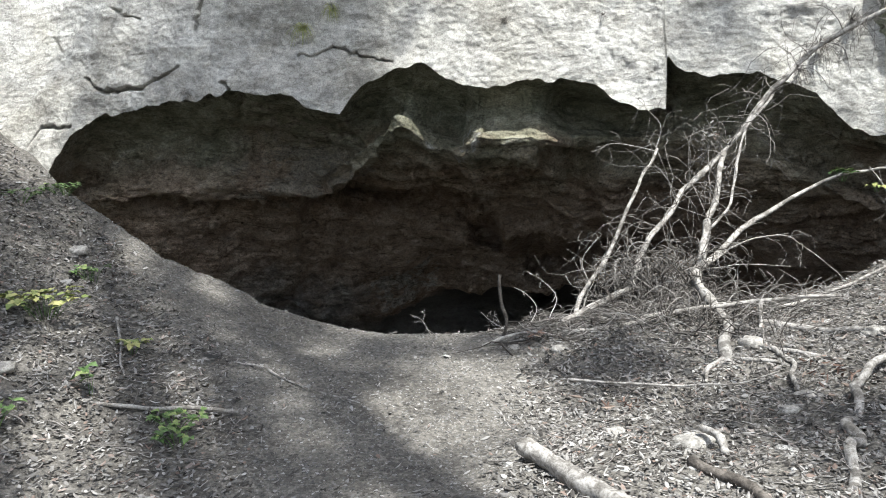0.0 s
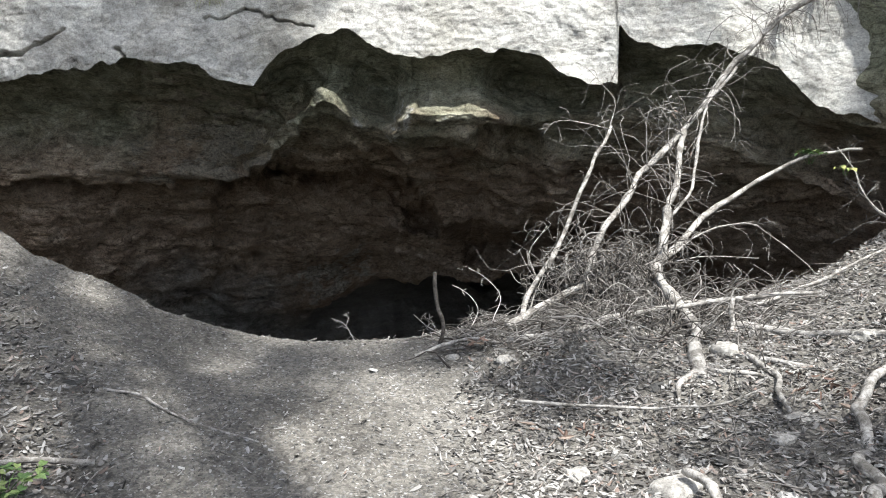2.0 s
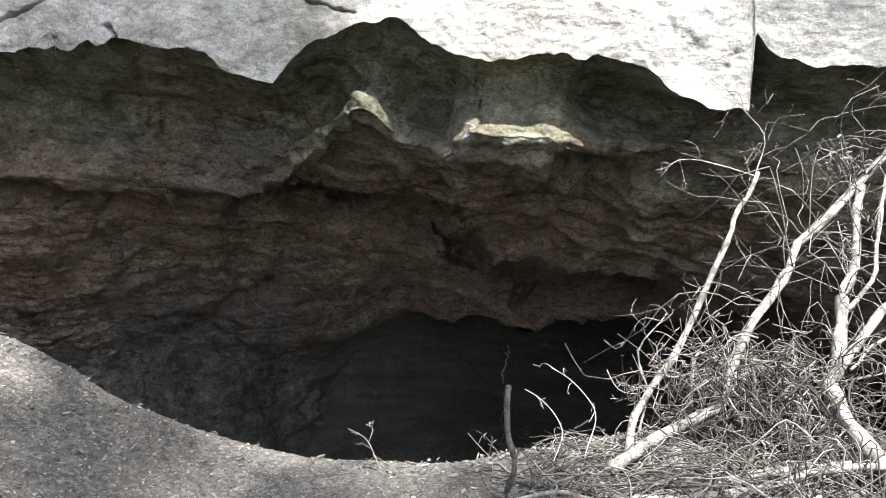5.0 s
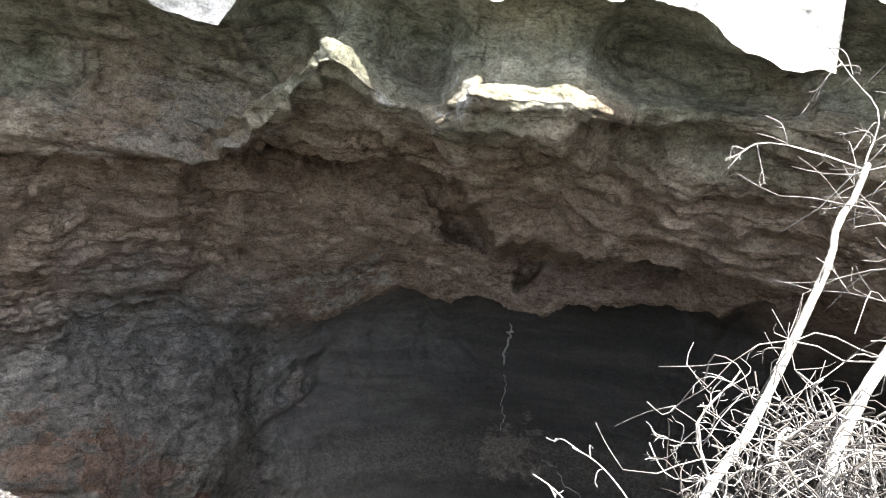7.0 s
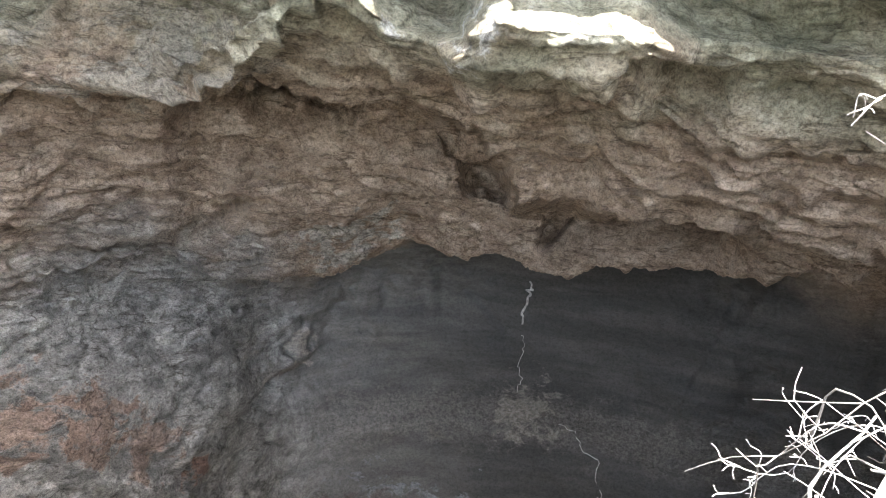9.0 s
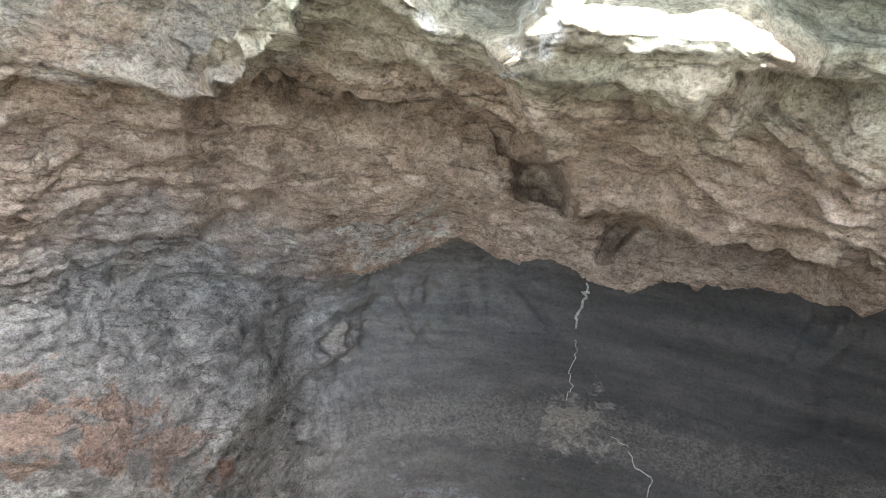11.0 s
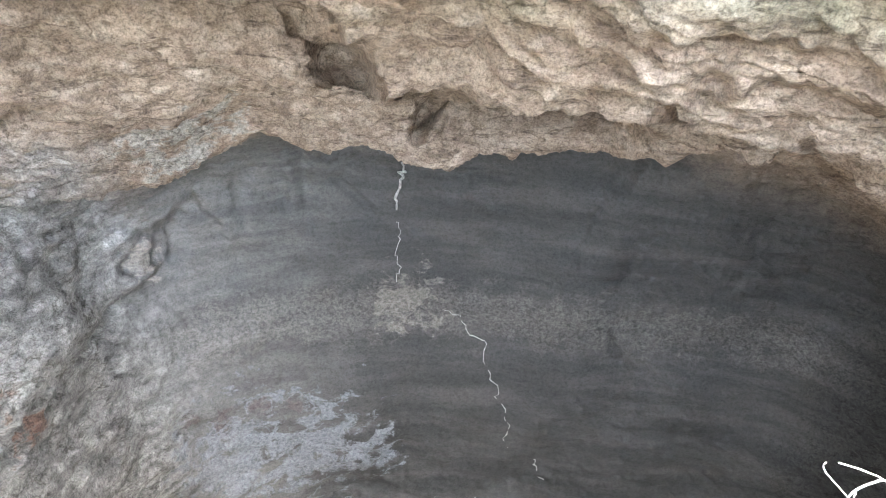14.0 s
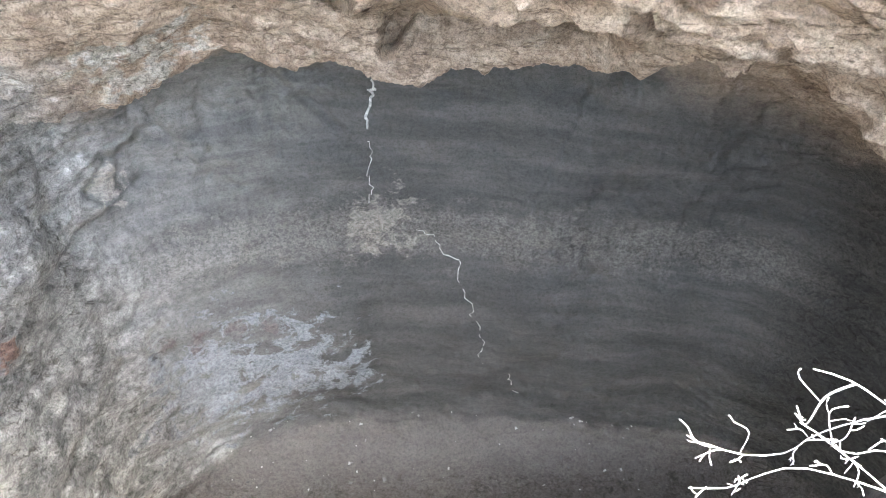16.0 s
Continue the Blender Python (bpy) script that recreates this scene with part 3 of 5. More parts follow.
def build_rock():
    # places along the mouth: even in x, so that the sections fan out from the pivot
    xs = np.concatenate([np.linspace(-9, -5.6, 24), np.linspace(-5.58, 4.4, 680), np.linspace(4.45, 8, 40)])
    az = np.arctan2(xs - PIVOT[0], cliff_y(xs) - PIVOT[1])
    e = np.array(EDGE)
    ez = np.interp(xs, e[:, 0], e[:, 1]) + 0.035 * fbm(np.column_stack([xs * 6, xs * 0, xs * 0]), 4)
    yc = cliff_y(xs)
    plain = np.column_stack([xs, yc + 0.2 * (ez - 2.2), ez])
    edge = plain.copy()
    edge[:, 1] -= face_out(edge)
    nose, roof, lip, vault, wall, base = (ring(k, az) for k in (NOSE, ROOF, LIP, VAULT, WALL, BASE))
    recess = edge * 0.45 + nose * 0.55
    recess[:, 1] = np.maximum(edge[:, 1], nose[:, 1]) + 0.36
    recess[:, 2] += 0.12
    soffit = edge + np.column_stack([xs * 0, xs * 0 + 0.16, xs * 0 + 0.015])
    # the face of the cliff
    heights = np.concatenate([np.linspace(0, 0.22, 170), 0.22 + 0.78 * (np.linspace(0, 1, 61)[1:] ** 1.3)])
    top = plain + np.column_stack([xs * 0, 0.2 * (11 - ez), 11 - ez])
    face = plain[None] + heights[:, None, None] * (top - plain)[None]
    q = face.reshape(-1, 3)
    q[:, 1] -= face_out(q)
    cliff = sheet("cliff_face", q.reshape(face.shape), CLIFF, flip=True)
    tagged(cliff, "pale weathered sandstone cliff above the cave mouth", "cliff", kind="structure")
    # the inside, from the edge to the floor of the pit
    keys = np.stack([edge, soffit, recess, nose, nose * 0.45 + roof * 0.55 + np.array([0, 0, 0.16]), roof, roof * 0.4 + lip * 0.6 + np.array([0, 0, 0.1]), lip, lip * 0.8 + vault * 0.2 + np.array([0, 0.1, 0.08]), vault, wall, wall * 0.45 + base * 0.55, base,
                     base * 0.5 + np.array([0.5, 9.5, -8.3]) * 0.5, np.repeat([[0.5, 9.5, -8.3]], len(xs), 0)])
    steps = np.array([0, 0.3, 0.9, 1.6, 2.6, 3.6, 4.5, 5.4, 5.7, 6.6, 8.0, 9.4, 11.0, 12.4, 14.0])
    s = np.concatenate([np.linspace(0, 1.6, 90), np.linspace(1.62, 6.0, 270), np.linspace(6.03, 11.0, 190), np.linspace(11.1, 14, 30)])
    grid = smooth_curve(np.column_stack([steps, keys.reshape(len(steps), -1)]), s).reshape(len(s), len(xs), 3)
    # outward directions
    du, dv = np.gradient(grid, axis=1), np.gradient(grid, axis=0)
    nor = np.cross(du, dv)
    nor /= np.linalg.norm(nor, axis=2)[..., None] + 1e-9
    q, nn = grid.reshape(-1, 3), nor.reshape(-1, 3)
    ss = np.repeat(s, len(xs))
    fade = np.clip(ss / 0.5, 0, 1)
    tilt = q.copy()
    tilt[:, 2] += 0.12 * q[:, 0] + 0.25 * vnoise(q * 0.6)
    ledge = fbm(tilt * (0.55, 0.55, 1.7), 4, True)
    lumps = fbm(q * 0.9 + 3, 4)
    small = fbm(tilt * (2.6, 2.6, 6.0) + 9, 4, True)
    amount = np.interp(ss, [0, 1.2, 1.6, 2.3, 5.4, 6.5, 10.8, 11.4, 14], [0.3, 0.55, 0.5, 1.0, 1.0, 0.8, 0.6, 0.35, 0.3])
    lobe = np.clip((-0.6 - q[:, 0]) / 0.8, 0, 1) * np.clip((ss - 0.7) / 0.4, 0, 1) * np.clip((2.6 - ss) / 0.4, 0, 1)
    amount = amount + (1 - amount) * lobe
    back = np.clip((q[:, 1] - 14.2) / 1.0, 0, 1)
    d = amount * (0.15 * lumps + 0.08 * ledge * (1 - 0.5 * back) + 0.042 * small * (1 - 0.4 * back) + 0.022 * fbm(tilt * (8, 8, 13), 4, True))
    bed = q[:, 2] * 2.6 + 0.42 * q[:, 0] - 0.45 * q[:, 1] + 0.85 * fbm(q * (0.5, 0.5, 0.7) + 31, 3)
    saw = bed - np.floor(bed)
    saw = np.where(saw < 0.82, saw / 0.82, (1 - saw) / 0.18)
    patch = np.clip(0.55 + 0.9 * vnoise(q * 0.8 + 12), 0, 1)
    bed2 = bed * 2.7 + 0.8 * vnoise(q * 2.1)
    saw2 = bed2 - np.floor(bed2)
    saw2 = np.where(saw2 < 0.8, saw2 / 0.8, (1 - saw2) / 0.2)
    roofed = np.clip((q[:, 2] + 1.0) / 0.7, 0.2, 1) * np.clip((q[:, 0] + 4.2) / 1.2, 0.3, 1)
    d += amount * roofed * (1 - 0.6 * back) * (0.14 * patch * (0.5 - saw) + 0.035 * (0.5 - saw2) * (1.2 - patch))
    d += carve(q, HOLLOWS)
    way = np.array((0.28, 6.3, 1.7)) - q
    way /= np.linalg.norm(way, axis=1)[:, None]
    q = q + nn * (d * fade)[:, None] + way * (ledges(q) * np.clip((ss - 1.2) / 0.4, 0, 1))[:, None]
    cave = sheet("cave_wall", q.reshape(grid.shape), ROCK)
    tagged(cave, "damp brown and grey rock of the cave, stepped along its beds, shade coloured into its depths", "cave", kind="structure")
    return cliff, cave


# ---- the ground ----
RISE = [(-14, 7.0), (-9, 4.4), (-7, 3.2), (-5, 2.0), (-4, 1.46), (-3.5, 1.2), (-3, 0.91), (-2.5, 0.63), (-2, 0.41), (-1.7, 0.27), (-1.25, 0.10), (-0.8, 0.0), (0, -0.06), (0.6, -0.05), (1.2, 0.02), (2, 0.06), (2.6, 0.10),
        (3.2, 0.22), (3.8, 0.44), (5, 1.0), (7, 2.2), (9, 3.5), (14, 6)]
BRINK = [(-14, 9.4), (-8, 9.6), (-6, 8.8), (-5, 7.9), (-4, 7.25), (-3, 6.88), (-2, 6.72), (-1, 6.7), (0, 6.74), (0.6, 6.9), (1.2, 7.1), (2, 7.05), (2.6, 6.95), (3.2, 7.05), (4, 7.4), (5, 8.0), (8, 9), (14, 9)]


def ground_z(x, y, fine=True):
    x, y = np.asarray(x, dtype=float), np.asarray(y, dtype=float)
    shape = np.broadcast(x, y).shape
    xf, yf = np.broadcast_to(x, shape).ravel(), np.broadcast_to(y, shape).ravel()
    r = np.array(RISE)
    z = smooth_curve(r, xf)[:, 0]
    z = np.where(np.abs(xf) > 14, 6.3 + 0.12 * (np.abs(xf) - 14), z)
    near = np.clip((6.4 - yf) / 2.0, 0, 1)
    z = z - 0.13 * np.exp(-((yf - 4.6) / 1.1) ** 2 - ((xf - 1.5) / 0.9) ** 2)
    z = z * np.where(xf < 0, 1 - 0.12 * near, 1 - 0.15 * near)
    far = np.clip((-yf - 2) / 30, 0, 1)
    z = z * (1 - 0.7 * far)
    p = np.column_stack([xf, yf, xf * 0])
    z = z + 0.05 * fbm(p * 0.8, 3)
    if fine:
        litter = np.clip((np.abs(xf - 0.1) - 0.8) / 0.8, 0.25, 1)
        z = z + 0.018 * litter * fbm(p * 5, 4) + 0.006 * fbm(p * 28, 2)
    z = z - 0.06 * np.exp(-((xf + 0.1) / 1.2) ** 2) * np.clip((yf - 5.0) / 1.3, 0, 1)
    b = np.array(BRINK)
    d = yf - smooth_curve(b, xf)[:, 0] + 0.10 * vnoise(p * 1.7)
    drop = 2.6 * (np.sqrt(np.maximum(d, 0) ** 2 + 0.3 ** 2) - 0.3)
    z = z - drop + 0.10 * np.clip(d, 0, 2) * fbm(np.column_stack([xf * 1.5, yf * 1.5, z]), 3)
    return np.maximum(z, -8.2).reshape(shape)


def build_ground():
    def axis(lo, a, b, hi, n, m):
        core = np.linspace(a, b, n)
        low = a - (np.linspace(0, 1, m)[1:] ** 3) * (a - lo)
        high = b + (np.linspace(0, 1, m)[1:] ** 3) * (hi - b)
        return np.concatenate([low[::-1], core, high])
    gx = axis(-400, -5.5, 5.2, 400, 430, 40)
    gy = np.concatenate([1.2 - (np.linspace(0, 1, 45)[1:] ** 3)[::-1] * 400, np.linspace(1.2, 7.6, 300), np.linspace(7.65, 11.5, 60)])
    X, Y = np.meshgrid(gx, gy)
    ground = sheet("ground", np.dstack([X, Y, ground_z(X, Y)]), EARTH)
    return tagged(ground, "trodden gravelly earth with a worn path to the brink", "ground", kind="structure")


cliff, cave = build_rock()
ground = build_ground()
# the hill goes on behind the face of the cliff
hill_x, hill_y = np.meshgrid(np.linspace(-400, 400, 81), 11.0 + np.linspace(0, 1, 30) ** 2 * 400)
hill = sheet("hill_top", np.dstack([hill_x, hill_y, 10.9 + 0.05 * (hill_y - 11) + 0.3 * np.sin(hill_x * 0.3)]), EARTH)
tagged(hill, "wooded hilltop above the cliff", "hill", kind="structure")


def build_flank():
    """A rock buttress that juts out beside the mouth and overhangs the pit."""
    u, v = np.meshgrid(np.linspace(0, 1, 80), np.concatenate([np.full(12, -1.0), np.linspace(0, 1, 150)]))
    under = np.repeat(np.concatenate([np.linspace(1, 0, 12), np.zeros(150)])[:, None], 80, 1)
    foot = 1.5 - 0.5 * u
    z = np.where(v < 0, foot, foot + (11 - foot) * np.maximum(v, 0) ** 1.2)
    p = np.dstack([4.22 + 1.3 * u + 1.2 * under, 8.93 - 2.2 * u + 0.5 * under + 0.05 * (z - foot), z + 0.1 * under]).reshape(-1, 3)
    p[:, 0] += 0.14 * fbm(p * (0.7, 0.7, 1.0), 4) + 0.06 * fbm(p * (1.5, 1.5, 4.5), 4, True)
    ob = sheet("buttress", p.reshape(162, 80, 3), ROCK)
    return tagged(ob, "shaded overhanging rock buttress beside the cave mouth", "rock wall", kind="structure")


build_flank()


# ---- trees behind the path, whose shade falls on the ground and the cliff ----
def shade_tree(x, y, height, r, seed, shade_clumps=()):
    rng = np.random.default_rng(seed)
    base_z = float(ground_z(np.array([x]), np.array([y]), False)[0]) - 0.1
    tree = new("beech_tree")
    tree.location = (x, y, base_z)
    s = Soup()
    s.tube(bend([(0, 0, 0), (0.1, 0, height * 0.3), (-0.1, 0.1, height * 0.7), (0.1, 0, height)], 14, 0.08, seed), np.linspace(r, r * 0.4, 14), 9)
    leaves = Soup()
    for i in range(7):
        h = height * rng.uniform(0.55, 0.98)
        a = rng.uniform(0, 2 * np.pi)
        reach = rng.uniform(1.5, 5.0) * (1.3 - h / height)
        end = np.array([math.cos(a) * reach, math.sin(a) * reach, h + rng.uniform(0.3, 1.2)])
        s.tube(bend([(0, 0, h), end * (0.5, 0.5, 1) + (0, 0, -0.2), end], 6, 0.1, i), np.linspace(r * 0.25, 0.012, 6), 5)
        for _ in range(26):
            c = end * (1, 1, 1) + rng.normal(size=3) * (0.55, 0.55, 0.35)
            n = rng.normal(size=3)
            u = np.cross(n, (0.3, 0.5, 0.8))
            u /= np.linalg.norm(u)
            w = np.cross(u, n / np.linalg.norm(n))
            q = 0.09
            leaves.add([c - u * q, c + w * q * 0.6, c + u * q, c - w * q * 0.6], [(0, 1, 2, 3)])
    for cx, cy, cz, radius, count in shade_clumps:
        c = np.array((cx - x, cy - y, cz - base_z))
        s.tube(bend([(0, 0, c[2] - 3), c * (0.5, 0.5, 1) + (0, 0, -1), c], 8, 0.1, seed), np.linspace(r * 0.3, 0.02, 8), 5)
        for p in c + rng.normal(size=(count, 3)) * radius * 0.55:
            u = rng.normal(size=3)
            u /= np.linalg.norm(u)
            w = np.cross(u, (0.3, 0.5, 0.8))
            leaves.add([p - u * 0.1, p + w * 0.07, p + u * 0.1, p - w * 0.07], [(0, 1, 2, 3)])
    part("trunk", s.mesh("trunk"), TRUNK, tree)
    tagged(part("crown", leaves.mesh("crown", False), GREEN, tree), kind="stuff")
    return tagged(tree, "tall slender beech with thin spring leaves and unseen clumps added for shade", "tree", "trees behind the path")


for i, (cx, far, tall) in enumerate([(-4.8, -2.0, 31), (-4.25, -4.0, 33), (-3.5, -1.5, 30), (-5.8, -5.0, 34), (2.7, -3.0, 33)]):
    up = np.array(to_sun) * 29
    # leaf masses added out of view, towards the sun, to keep it off these places
    shaded = {0: [((-4.0, 10.8, -2.6), 1.5, 3200), ((-3.1, 11.2, -2.0), 1.2, 1500), ((-4.6, 9.9, 3.2), 0.8, 190), ((-2.6, 9.5, 3.2), 0.4, 90)], 1: [((-1.9, 5.4, 0.4), 0.8, 300), ((-1.4, 6.3, 0.1), 0.5, 200)], 2: [((-0.35, 3.7, 0), 0.8, 500), ((-0.35, 6.2, 0), 0.5, 230), ((-0.55, 5.3, 0), 0.5, 280)],
              4: [((1.35, 5.7, 0), 0.5, 300), ((2.4, 4.5, 0), 0.6, 350), ((0.5, 6.4, 0), 0.4, 160), ((2.9, 9.0, 3.2), 0.4, 110), ((5.3, 7.9, 2.5), 0.6, 800), ((5.5, 7.6, 4.0), 0.6, 600)], 3: [((-3.4, 6.6, 1.0), 0.7, 260), ((-2.6, 4.3, 0.5), 0.5, 120)]}
    shade_clumps = [(*(np.array(p) + up), radius, count) for p, radius, count in shaded[i]]
    shade_tree(cx + (9.2 - far) * math.tan(SUN_TURN), far, tall, 0.24 + 0.03 * (i % 2), 40 + i, shade_clumps)


# ---- loose pieces on the ground ----
def turned(rng, count, tilt):
    """Random turns about z with a small lean, as (count, 3, 3)."""
    a, b, c = rng.uniform(0, 2 * np.pi, count), rng.normal(0, tilt, count), rng.normal(0, tilt, count)
    ca, sa, cb, sb, cc, sc = np.cos(a), np.sin(a), np.cos(b), np.sin(b), np.cos(c), np.sin(c)
    one, nil = np.ones(count), np.zeros(count)
    rz = np.stack([np.stack([ca, -sa, nil], -1), np.stack([sa, ca, nil], -1), np.stack([nil, nil, one], -1)], 1)
    rx = np.stack([np.stack([one, nil, nil], -1), np.stack([nil, cb, -sb], -1), np.stack([nil, sb, cb], -1)], 1)
    ry = np.stack([np.stack([cc, nil, sc], -1), np.stack([nil, one, nil], -1), np.stack([-sc, nil, cc], -1)], 1)
    return rz @ rx @ ry


def scatter(name, places, sizes, verts, faces, turn, jitter, mat, label, category, smooth=False):
    verts = np.array(verts, dtype=float)
    count, k = len(places), len(verts)
    rng = np.random.default_rng(len(name) * 31 + count)
    v = verts[None] * sizes[:, None, :] * (1 + jitter * rng.normal(size=(count, k, 3)))
    v = np.einsum("nij,nkj->nki", turn, v) + places[:, None, :]
    base = (np.arange(count) * k)[:, None]
    f = np.concatenate([base + np.array(face)[None] for face in faces]) if len({len(x) for x in faces}) == 1 else None
    me = bpy.data.meshes.new(name)
    me.from_pydata(v.reshape(-1, 3).tolist(), [], f.tolist())
    if smooth:
        me.polygons.foreach_set("use_smooth", np.ones(len(f), dtype=bool))
    me.materials.append(mat)
    return tagged(new(name, me), label, category, kind="stuff")


def strewn(count, x0, x1, y0, y1, keep, seed):
    """Places on the ground within a stretch of the plan, thinned by keep(x, y) in 0..1."""
    rng = np.random.default_rng(seed)
    x, y = rng.uniform(x0, x1, count), rng.uniform(y0, y1, count)
    ok = rng.uniform(size=count) < keep(x, y)
    x, y = x[ok], y[ok]
    return np.column_stack([x, y, ground_z(x, y)])


BANK = [(-2, 0.1), (2.5, -0.2), (3.5, -0.55), (4.4, -1.0), (5.5, -1.75), (6.2, -2.4), (6.9, -3.4), (7.4, -4.6), (8.5, -6)]
VERGE = [(-2, 0.9), (3.0, 0.62), (4.0, 0.66), (5.0, 0.72), (5.8, 0.85), (6.3, 0.7), (8, 0.6)]


def on_path(x, y):
    """How far a place belongs to the trodden path: 1 on it, 0 in the litter."""
    wander = 0.16 * vnoise(np.column_stack([x * 2.3, y * 2.3, x * 0]))
    left, right = smooth_curve(BANK, y)[:, 0], smooth_curve(VERGE, y)[:, 0]
    return np.clip((x - left + wander) / 0.45 + 0.5, 0, 1) * np.clip((right - x + wander) / 0.5 + 0.5, 0, 1)


LEAF_V = [(-1, 0, 0.12), (-0.45, 0.42, 0.0), (0.4, 0.38, 0.05), (1, 0, 0.22), (0.4, -0.40, 0.08), (-0.45, -0.44, 0.02)]
LEAF_F = [(0, 1, 2, 3), (0, 3, 4, 5)]
CHIP_V = [(-1, -0.5, -0.4), (0.9, -0.7, -0.4), (1, 0.6, -0.4), (-0.7, 0.8, -0.4), (-0.6, -0.4, 0.5), (0.6, -0.4, 0.4), (0.5, 0.5, 0.5), (-0.5, 0.5, 0.4)]
FLAKE_V = [(-1, -0.4, -0.3), (0.6, -0.8, -0.25), (1, 0.5, -0.3), (-0.5, 0.8, -0.25), (0.1, 0.0, 0.5)]
FLAKE_F = [(0, 1, 4), (1, 2, 4), (2, 3, 4), (3, 0, 4)]
CHIP_F = [(0, 1, 5, 4), (1, 2, 6, 5), (2, 3, 7, 6), (3, 0, 4, 7), (4, 5, 6, 7), (3, 2, 1, 0)]


def litter():
    rng = np.random.default_rng(5)
    p = strewn(125000, -5.2, 4.9, 1.6, 7.9, lambda x, y: np.clip(1.03 - on_path(x, y), 0, 1) * np.where(x > 0, 1.0, 0.8), 11)
    n = len(p)
    p[:, 2] += rng.uniform(0.002, 0.02, n)
    size = np.column_stack([0.010 + 0.026 * rng.uniform(size=n) ** 1.8, 0.008 + 0.017 * rng.uniform(size=n) ** 1.5, rng.uniform(0.006, 0.032, n)])
    scatter("leaf_litter", p, size, LEAF_V, LEAF_F, turned(rng, n, 0.38), 0.15, LEAVES, "dry grey-brown fallen leaves and bark flakes on the ground", "leaf litter")
    p = strewn(150000, -5.4, 3.2, 1.6, 7.4, lambda x, y: 0.12 + 0.88 * on_path(x, y), 12)
    n = len(p)
    w = 0.0060 + 0.011 * rng.uniform(size=n) ** 2.5
    scatter("gravel", p, np.column_stack([w, w * rng.uniform(0.5, 0.9, n), w * rng.uniform(0.25, 0.6, n)]), FLAKE_V, FLAKE_F, turned(rng, n, 0.35), 0.2, GRAVEL, "fine grey gravel and bark chips on the path", "gravel")
    p = strewn(1500, -4.5, 4.5, 2.0, 7.4, lambda x, y: np.where(x > 0.3, 0.9, 0.35) * (1 - 0.8 * on_path(x, y)), 13)
    n = len(p)
    w = 0.014 + 0.045 * rng.uniform(size=n) ** 3
    scatter("stone_chips", p, np.column_stack([w, w * rng.uniform(0.6, 1, n), w * rng.uniform(0.25, 0.6, n)]), CHIP_V, CHIP_F, turned(rng, n, 0.25), 0.18, STONES, "loose flat chips of pale rock in the litter", "stones")
    # fine dead twigs in the litter
    s = Soup()
    q = strewn(2600, -4.5, 4.6, 2.2, 7.3, lambda x, y: np.clip(1 - on_path(x, y), 0, 1) * np.where(x > 0.6, 0.8, 0.25), 14)
    for c in q:
        a, length = rng.uniform(0, 2 * np.pi), rng.uniform(0.06, 0.38) ** 1.1
        d = np.array((math.cos(a), math.sin(a))) * length / 2
        mid = c[:2] + rng.normal(size=2) * 0.02
        xy = np.array([c[:2] - d, mid, c[:2] + d])
        z = ground_z(xy[:, 0], xy[:, 1]) + (0.012, rng.uniform(0.012, 0.04), rng.uniform(0.008, 0.06))
        s.tube(bend(np.column_stack([xy, z]), 5), np.linspace(rng.uniform(0.002, 0.005), 0.0015, 5), 4)
    me = s.mesh("twig_litter")
    me.materials.append(TWIG)
    tagged(new("twig_litter", me), "thin dead twigs lying in the leaf litter", "twigs", kind="stuff")


litter()


def pit_debris():
    rng = np.random.default_rng(77)
    n = 420
    x, y = rng.uniform(-1.8, 5.5, n), rng.uniform(11.5, 15.6, n)
    me = cave.data
    v = np.empty(len(me.vertices) * 3)
    me.vertices.foreach_get("co", v)
    v = v.reshape(-1, 3)
    v = v[(v[:, 2] < -7.7) & (v[:, 1] > 11)]
    p = v[[np.argmin((v[:, 0] - a) ** 2 + (v[:, 1] - b) ** 2) for a, b in zip(x, y)]]
    w = 0.008 + 0.04 * rng.uniform(size=n) ** 4
    scatter("pit_rubble", p, np.column_stack([w, w * rng.uniform(0.6, 1, n), w * rng.uniform(0.3, 0.7, n)]), CHIP_V, CHIP_F, turned(rng, n, 0.3), 0.2, STONES, "small rubble strewn over the floor of the pit", "rubble")


pit_debris()


def boulder(x, y, sx, sy, sz, turn, seed, label, sink=0.35):
    bm = bmesh.new()
    bmesh.ops.create_icosphere(bm, subdivisions=3, radius=1)
    p = np.array([v.co[:] for v in bm.verts])
    k = 1 + 0.22 * fbm(p * 1.3 + seed * 5.3, 3) - 0.10 * fbm(p * 2.6 + seed, 2, True)
    for v, f in zip(bm.verts, k):
        v.co = Vector((v.co.x * sx * f, v.co.y * sy * f, max(-0.6, min(0.75, v.co.z)) * sz * f))
    for f in bm.faces:
        f.smooth = True
    me = bpy.data.meshes.new("stone")
    bm.to_mesh(me)
    bm.free()
    me.materials.append(PALE_STONE)
    ob = new("stone", me)
    ob.matrix_world = pose(x, y, float(ground_z(np.array([x]), np.array([y]))[0]) + sz * (0.5 - sink), 0, 0, turn)
    return tagged(ob, label, "stone", "stones in the litter")


PALE_STONE = bark_material("pale weathered stone", (0.46, 0.44, 0.40), (0.30, 0.285, 0.26))
boulder(1.58, 4.32, 0.125, 0.085, 0.045, 20, 1, "flat pale stone lying in the dry leaves")
boulder(1.2, 4.52, 0.075, 0.06, 0.04, 70, 2, "rounded buff stone lying in the dry leaves")
boulder(-2.86, 6.03, 0.085, 0.07, 0.05, 10, 3, "grey stone on the leafy bank")
boulder(2.35, 4.95, 0.09, 0.06, 0.035, 40, 4, "flat pale stone lying in the dry leaves")
